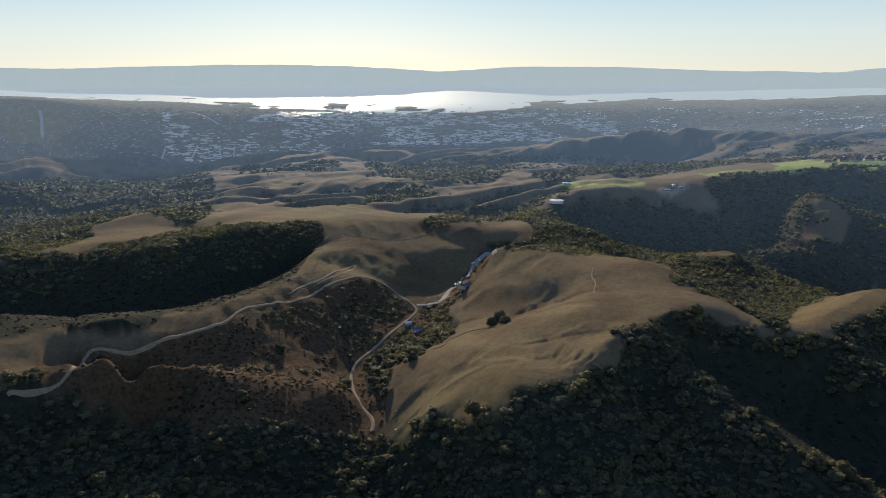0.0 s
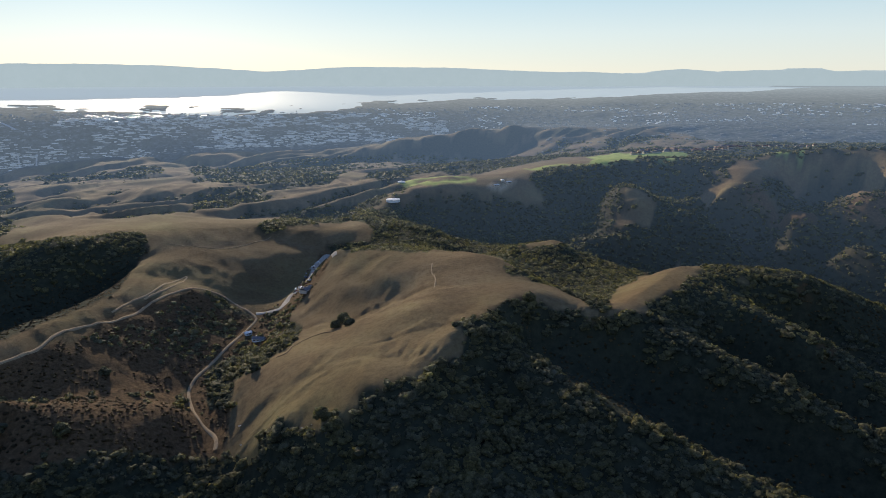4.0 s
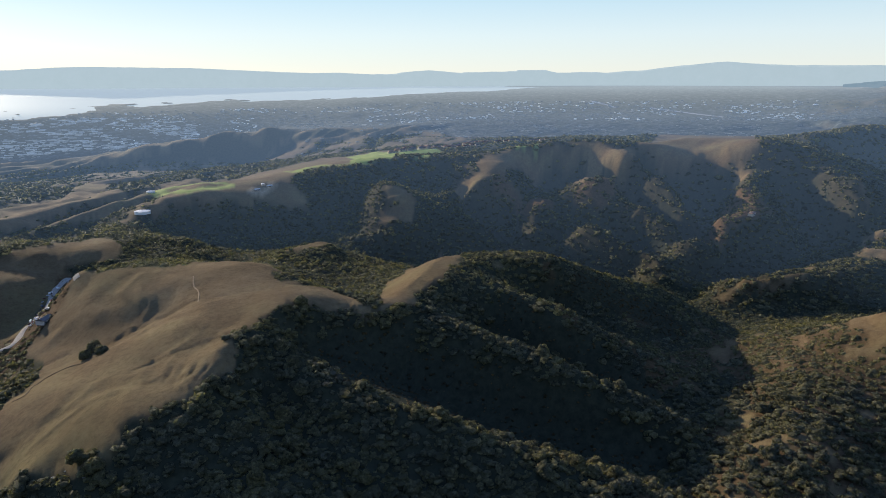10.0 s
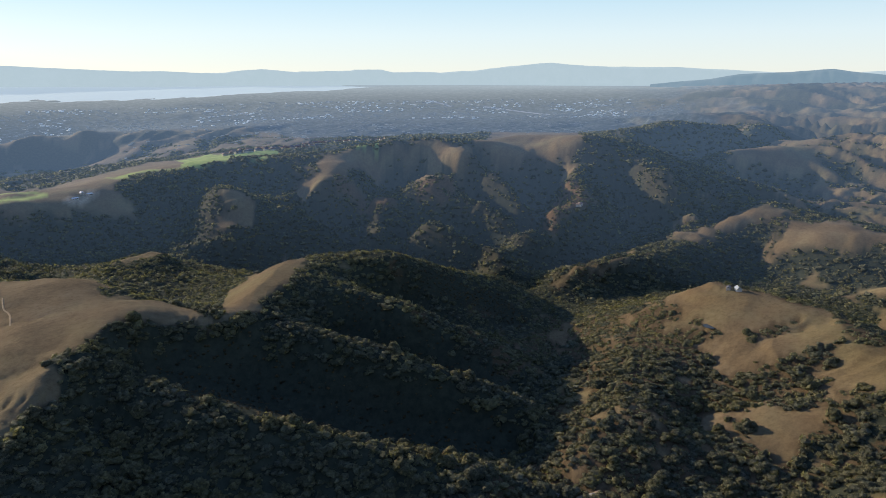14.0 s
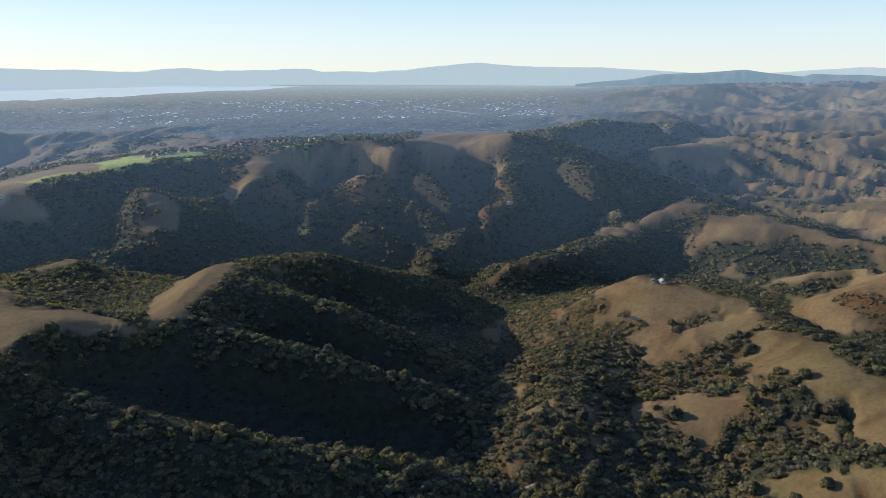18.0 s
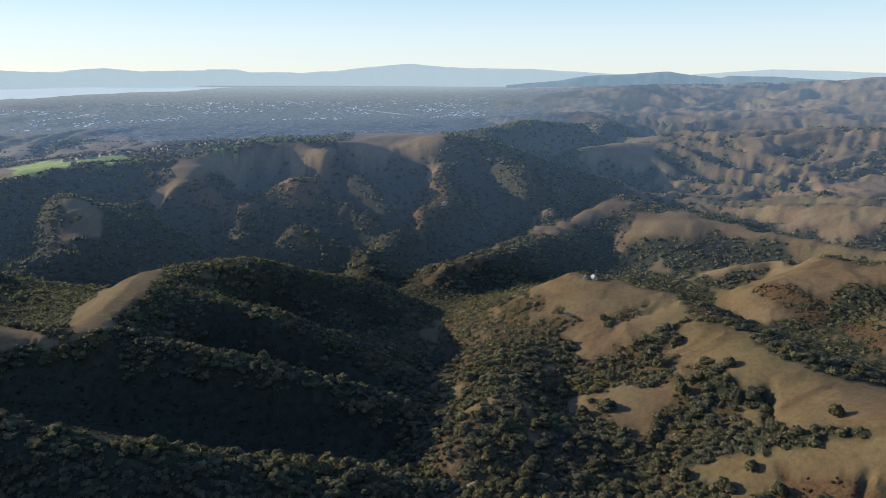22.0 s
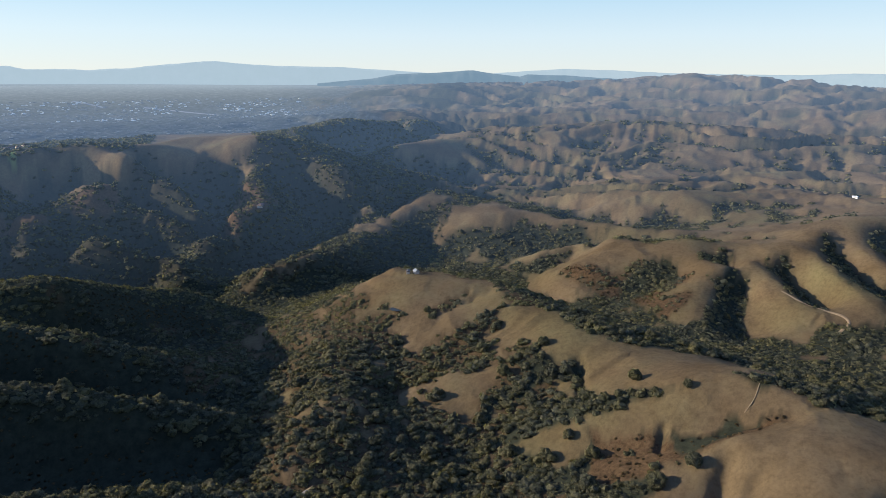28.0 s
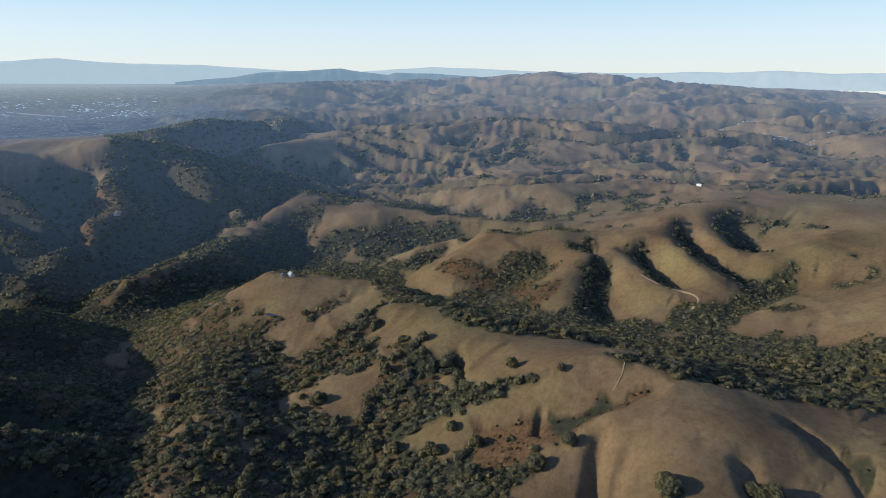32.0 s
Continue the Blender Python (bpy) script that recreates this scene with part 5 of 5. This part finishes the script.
# the ranch in the road valley
h = house("dark-roofed ranch barn beside the gravel lane", 20, 12, 4.5, 3, STUCCO, DARKROOF, garage=False)
settle(h, (35, 1004), 50)
h = house("white ranch house among trees below the lane", 16, 9, 3.4, 2.2, WHITE, DARKROOF)
settle(h, (-35, 894), -20)
h = house("small white ranch cabin among the creek trees", 9, 6, 3, 1.8, WHITE, WHITE, garage=False)
settle(h, (-50, 921), 30)
# farm at the canyon bottom
for spot, turn, sx in (((450, 285), 20, 9), ((459, 250), 60, 18)):
    settle(house("pale roofed canyon farm building beside the track", sx, 5.5, 3.0, 1.2, STUCCO, GREYROOF, "canyon farm buildings", garage=False), spot, turn)
# sheds on the bare pad
for spot, turn in (((529, 1599), 10), ((554, 1626), 80), ((566, 1616), 25)):
    settle(house("small pale shed on the graded earth pad", 14, 8, 3, 1.5, STUCCO, WHITE, "pad sheds", garage=False), spot, turn)


# water tanks
def tank(label, r, h):
    t = thing("water_tank", label, "water tank", "water tanks")
    part("shell", drum(r, r, h + 2, pose(0, 0, h / 2 - 1), 40), WHITE, t)
    part("roof", drum(r + 0.3, 0.6, 1.6, pose(0, 0, h + 0.8), 40), WHITE, t)
    part("vent", drum(0.8, 0.8, 1.2, pose(0, 0, h + 1.9), 10), STEEL, t)
    lad = part("ladder", box(0.6, 0.15, h, 0, -r - 0.15, 0), STEEL, t)
    for k in range(6):
        part("rung", box(0.6, 0.2, 0.08, 0, -r - 0.2, 0.8 + k * h / 7), STEEL, lad)
    return t


settle(tank("large round white water tank on the hilltop", 16, 4), (259, 1536))
settle(tank("smaller round white water tank behind the large one", 10, 4), (316, 1738))

# parked cars and trailers along the lane
PAINTS = [material("car_paint", plain(c, 0.25, 0.3, 0.03)) for c in ((0.75, 0.75, 0.74), (0.05, 0.055, 0.06), (0.3, 0.31, 0.33), (0.25, 0.04, 0.03), (0.07, 0.11, 0.2))]
RUBBER = material("tyre_rubber", plain((0.02, 0.02, 0.02), 0.9))


def car(paint, label):
    c = thing("car", label, "car", "cars parked along the lane")
    part("body", box(4.4, 1.8, 0.75, 0, 0, 0.35, 0.14), paint, c)
    cab = box(2.4, 1.6, 0.65, -0.2, 0, 1.08)
    for v in cab.verts:
        if v.co.z > 1.4:
            v.co.x, v.co.y = v.co.x * 0.75 - 0.05, v.co.y * 0.85
    part("cabin", cab, GLASS, c)
    part("roof", box(1.7, 1.35, 0.07, -0.2, 0, 1.72, 0.02), paint, c)
    for x in (-1.35, 1.35):
        for y in (-0.85, 0.85):
            w = part("wheel", drum(0.34, 0.34, 0.22, pose(x, y, 0.34, 90), 14), RUBBER, c)
            part("rim", drum(0.2, 0.2, 0.24, pose(x, y, 0.34, 90), 10), STEEL, w)
    return c


cars = [car(p, n + " car parked on the gravel lane") for p, n in zip(PAINTS, ("white", "black", "grey", "dark red", "navy blue"))]
lane = smooth_line([(17, 1043), (31, 1056), (48, 1131), (61, 1153)], 3)
crng = np.random.default_rng(3)
for k in range(34):
    p = lane[int(k * (len(lane) - 2) / 34)]
    w = lane[min(len(lane) - 1, int(k * (len(lane) - 2) / 34) + 1)] - p
    side = (1 if k % 2 else -1) * crng.uniform(4.5, 8.5)
    q = p + np.array([-w[1], w[0]]) / (np.hypot(*w) + 1e-6) * side
    m = pose(q[0], q[1], ground_at(*q) + 0.05, 0, 0, math.degrees(math.atan2(w[1], w[0])) + crng.choice((0, 90)) + crng.uniform(-15, 15))
    if k < 5:
        cars[k].matrix_basis = m
    else:
        copy_thing(cars[int(crng.integers(0, 5))], m)


def trailer():
    t = thing("caravan", "white travel trailer parked beside the lane", "caravan", "trailers on the lane")
    part("body", box(7, 2.4, 2.3, 0, 0, 0.6, 0.2), WHITE, t)
    part("window", box(1.4, 0.1, 0.7, 0.8, -1.2, 1.7), GLASS, t)
    part("door", box(0.8, 0.1, 1.9, -1.5, -1.2, 0.8), STEEL, t)
    for y in (-1, 1):
        part("wheel", drum(0.35, 0.35, 0.25, pose(0, y, 0.35, 90), 14), RUBBER, t)
    part("hitch", box(1.2, 0.15, 0.15, 4.0, 0, 0.5), STEEL, t)
    return t


tr = trailer()
for k, (spot, turn) in enumerate((((53, 1153), 40), ((28, 1047), 60), ((43, 1047), 20), ((20, 1067), 75), ((64, 1167), 110))):
    m = pose(spot[0], spot[1], ground_at(*spot) + 0.1, 0, 0, turn)
    if k:
        copy_thing(tr, m)
    else:
        tr.matrix_basis = m


# housing on the plateau behind the turf
def suburb_house(wall, roof, label, sx, sy):
    h = thing("house", label, "house", "suburban houses on the plateau")
    part("wall", box(sx, sy, 6.5, 0, 0, -1.5), wall, h)
    part("roof", gable(sx, sy, 5, 2.4, 0.6, 0.3, sy * 0.4), roof, h)
    part("garage_door", box(4.6, 0.12, 2.2, sx * 0.2, -sy / 2 - 0.03, 0), WHITE, h)
    part("window", box(2.0, 0.12, 1.3, -sx * 0.25, -sy / 2 - 0.03, 3.2), GLASS, h)
    part("window", box(2.0, 0.12, 1.3, sx * 0.2, -sy / 2 - 0.03, 3.2), GLASS, h)
    return h


TILES = [TILE, material("brown_tile", plain((0.22, 0.15, 0.12), 0.85)), material("grey_shingle", plain((0.25, 0.24, 0.23), 0.85))]
kinds = [suburb_house(STUCCO, t, n, sx, sy) for t, n, sx, sy in ((TILES[0], "stucco house with red-brown tile roof", 17, 12), (TILES[1], "stucco house with dark brown roof", 14, 13), (TILES[2], "stucco house with grey shingle roof", 19, 11))]
hrng = np.random.default_rng(11)
streets = [((1043, 1880), (1227, 1882)), ((1094, 1934), (1328, 1900)), ((1139, 1977), (1432, 1914)), ((1235, 1961), (1220, 1871)), ((1360, 1980), (1647, 1862)), ((1355, 1939), (1585, 1853)), ((1468, 1962), (1693, 1853)), ((1166, 1919), (1403, 1875))]
used = 0
for a, b in streets:
    a, b = np.array(a, float), np.array(b, float)
    n = int(min(40, np.hypot(*(b - a)) / 18))
    turn = math.degrees(math.atan2(*(b - a)[::-1]))
    for k in range(n):
        if hrng.random() < 0.12:
            continue
        p = a + (b - a) * (k + 0.5) / n + hrng.normal(0, 6, 2)
        m = pose(p[0], p[1], ground_at(*p), 0, 0, turn + hrng.choice((0, 180)) + hrng.uniform(-12, 12))
        if used < 3:
            kinds[used].matrix_basis = m
        else:
            copy_thing(kinds[int(hrng.integers(0, 3))], m)
        used += 1


# big roofs and blocks of the plain, too many to count
def blocks(name, label, x, y, sx, sy, sz, turn, mat):
    c, s = np.cos(turn), np.sin(turn)
    z = height(x, y)
    corner = np.array([(-1, -1, -0.6), (1, -1, -0.6), (1, 1, -0.6), (-1, 1, -0.6), (-1, -1, 1), (1, -1, 1), (1, 1, 1), (-1, 1, 1)])
    px, py = corner[None, :, 0] * sx[:, None] / 2, corner[None, :, 1] * sy[:, None] / 2
    v = np.stack([x[:, None] + px * c[:, None] - py * s[:, None], y[:, None] + px * s[:, None] + py * c[:, None], z[:, None] + corner[None, :, 2] * sz[:, None]], 2)
    f = np.array([(4, 5, 6, 7), (0, 1, 5, 4), (1, 2, 6, 5), (2, 3, 7, 6), (3, 0, 4, 7)])
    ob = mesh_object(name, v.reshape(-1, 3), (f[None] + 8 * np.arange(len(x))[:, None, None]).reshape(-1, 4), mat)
    return tagged(ob, label, "buildings", kind="stuff")


brng = np.random.default_rng(5)


def town(n, a0, a1, d0, d1, lo, hi, mat, label, seed, bias):
    az, d = brng.uniform(a0, a1, n), brng.uniform(d0, d1, n)
    near, _ = shores(az)
    k = (d < np.where(az < 43, near - 15, 5000)) & (fbm(az * 0.35, d / 90, 3, seed) > bias)
    az, d = np.radians(az[k]), d[k]
    m = len(d)
    side = brng.uniform(lo, hi, m)
    blocks("town_buildings", label, d * np.sin(az), d * np.cos(az), side, side * brng.uniform(0.25, 0.5, m), brng.uniform(1.2, 3.2, m), -az + brng.normal(0.1, 0.12, m), mat)


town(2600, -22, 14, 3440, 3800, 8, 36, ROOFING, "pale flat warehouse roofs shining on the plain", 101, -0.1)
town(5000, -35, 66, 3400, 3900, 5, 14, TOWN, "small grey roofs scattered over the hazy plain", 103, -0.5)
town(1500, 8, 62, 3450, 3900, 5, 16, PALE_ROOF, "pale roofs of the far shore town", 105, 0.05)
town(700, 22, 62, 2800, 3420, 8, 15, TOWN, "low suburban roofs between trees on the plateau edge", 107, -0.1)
# the far subdivision among the bare hills
for a, b in (((3149, -793), (3090, -1027)), ((3139, -898), (2574, -935)), ((2702, -837), (2589, -999)), ((2619, -988), (2837, -1241))):
    u = np.linspace(0, 1, 26) + brng.normal(0, 0.006, 26)
    bx, by = a[0] + (b[0] - a[0]) * u + brng.normal(0, 5, 26), a[1] + (b[1] - a[1]) * u + brng.normal(0, 5, 26)
    blocks("town_buildings", "rows of pale new houses between bare hills", bx, by, brng.uniform(8, 13, 26), brng.uniform(6, 9, 26), brng.uniform(1.5, 3, 26), brng.uniform(0, 3, 26), TOWN)


# boulders and troughs on the hillside by the lone oak
def boulder(seed, size):
    bm = bmesh.new()
    bmesh.ops.create_icosphere(bm, subdivisions=2, radius=1)
    for v in bm.verts:
        v.co *= 1 + 0.28 * noise.noise(v.co * 1.3 + Vector((seed * 7.1, 0, 0)))
        v.co = Vector((v.co.x * size, v.co.y * size * 0.8, v.co.z * size * 0.6))
    return tagged(part("boulder", bm, ROCK), "weathered grey boulder lying in the dry grass", "boulder", "boulders by the oak")


ROCK = material("weathered_rock", plain((0.3, 0.28, 0.24), 0.95, 0, 0.3, 1.5))
for k, spot in enumerate(((18, 562), (32, 551), (32, 546), (29, 541), (13, 563), (27, 548), (35, 554), (9, 566))):
    settle(boulder(k, 0.9 + 0.25 * (k % 4)), spot, k * 50, -0.2)
for spot, turn in (((-50, 657), 20), ((-48, 629), 35)):
    t = thing("water_trough", "white cattle water trough on the slope", "water trough", "cattle troughs")
    part("basin", box(3.2, 1.2, 0.7, 0, 0, 0, 0.08), WHITE, t)
    part("water", box(2.8, 0.8, 0.02, 0, 0, 0.7), POND, t)
    settle(t, spot, turn)


# ---- oaks that stand apart ----
def oak_crown(seed):
    r = np.random.default_rng(seed)
    v1, f1 = crown_shape(r, 26, 0.78, 0.8, 150)
    v2, f2 = crown_shape(r, 8, 0.5, 0.9, 40)
    v = np.concatenate([v1 * (1, 1, 0.95), v2 + (0, 0, 0.25)])
    shrink = np.where(np.hypot(v[:, 0], v[:, 1]) > 1.15, 0.88, 1.0)[:, None]
    return v * np.hstack([shrink, shrink, np.ones_like(shrink)]), np.concatenate([f1, f2 + len(v1)])


def oak_trunk(seed):
    r = random.Random(seed)
    bm = drum(0.085, 0.05, 0.6, pose(0, 0, 0.2), 7)
    for k in range(5):
        a = k * 1.26 + r.uniform(-0.3, 0.3)
        tip = Vector((0.55 * math.cos(a), 0.55 * math.sin(a), 0.95))
        root = Vector((0, 0, 0.42))
        m = Matrix.Translation((root + tip) / 2) @ (tip - root).to_track_quat("Z", "Y").to_matrix().to_4x4()
        bmesh.ops.create_cone(bm, cap_ends=True, segments=5, radius1=0.045, radius2=0.012, depth=(tip - root).length, matrix=m)
    return bm


OAKS = []
for k in range(6):
    o = thing("oak_tree", "broad dark green live oak on the slope", "tree", "single oaks")
    cv, cf = oak_crown(k + 20)
    c = mesh_object("crown", cv, cf, FOLIAGE)
    c.parent = o
    part("trunk", oak_trunk(k), BARK, o)
    OAKS.append(o)
orng = np.random.default_rng(13)
first = set()


def oak(spot, size, label=""):
    k = int(orng.integers(0, 6))
    m = pose(spot[0], spot[1], ground_at(*spot) - 0.22 * size, 0, 0, orng.uniform(0, 360)) @ Matrix.Diagonal((size, size, size * orng.uniform(0.85, 1.1), 1))
    if k in first:
        o = copy_thing(OAKS[k], Matrix())
    else:
        o = OAKS[k]
        first.add(k)
    o.matrix_basis = m
    return tagged(o, label) if label else o


oak((27, 561), 7, "lone round dark oak on the golden hillside")
for spot, size in (((-321, 1117), 6), ((-195, 763), 6), ((61, 806), 6), ((77, 794), 7), ((73, 825), 8), ((-268, 683), 5), ((-200, 621), 7),
                   ((619, -6), 6), ((583, -50), 4), ((494, -52), 6), ((651, 203), 6), ((653, 196), 7), ((545, 65), 6), ((541, 58), 5),
                   ((429, -111), 7), ((422, -115), 7), ((419, -111), 6), ((716, 93), 6), ((672, 78), 6), ((674, 63), 6), ((785, 161), 6),
                   ((563, 47), 5), ((598, 7), 4), ((595, 18), 4), ((588, -24), 3), ((428, -169), 6), ((425, -175), 7), ((424, -182), 6), ((832, 266), 5), ((559, 99), 6)):
    oak(spot, size)
# edges of the near woods
ox, oy = scatter(380, 760, 19, orng, -30, 105)
ow, *_ = ground_kinds(ox, oy)
pick = np.flatnonzero(ow)
orng.shuffle(pick)
for k in pick[:240]:
    oak((ox[k], oy[k]), float(orng.uniform(5.0, 7.5)))
# a stock pond behind its dam
pond = part("pond", drum(9, 9, 0.3, pose(0, 0, 0), 28), POND)
tagged(pond, "small dark stock pond held by an earth dam", "pond", kind="structure")
ps = (843, 314)
pond.matrix_basis = pose(ps[0], ps[1], ground_at(*ps) + 0.6)
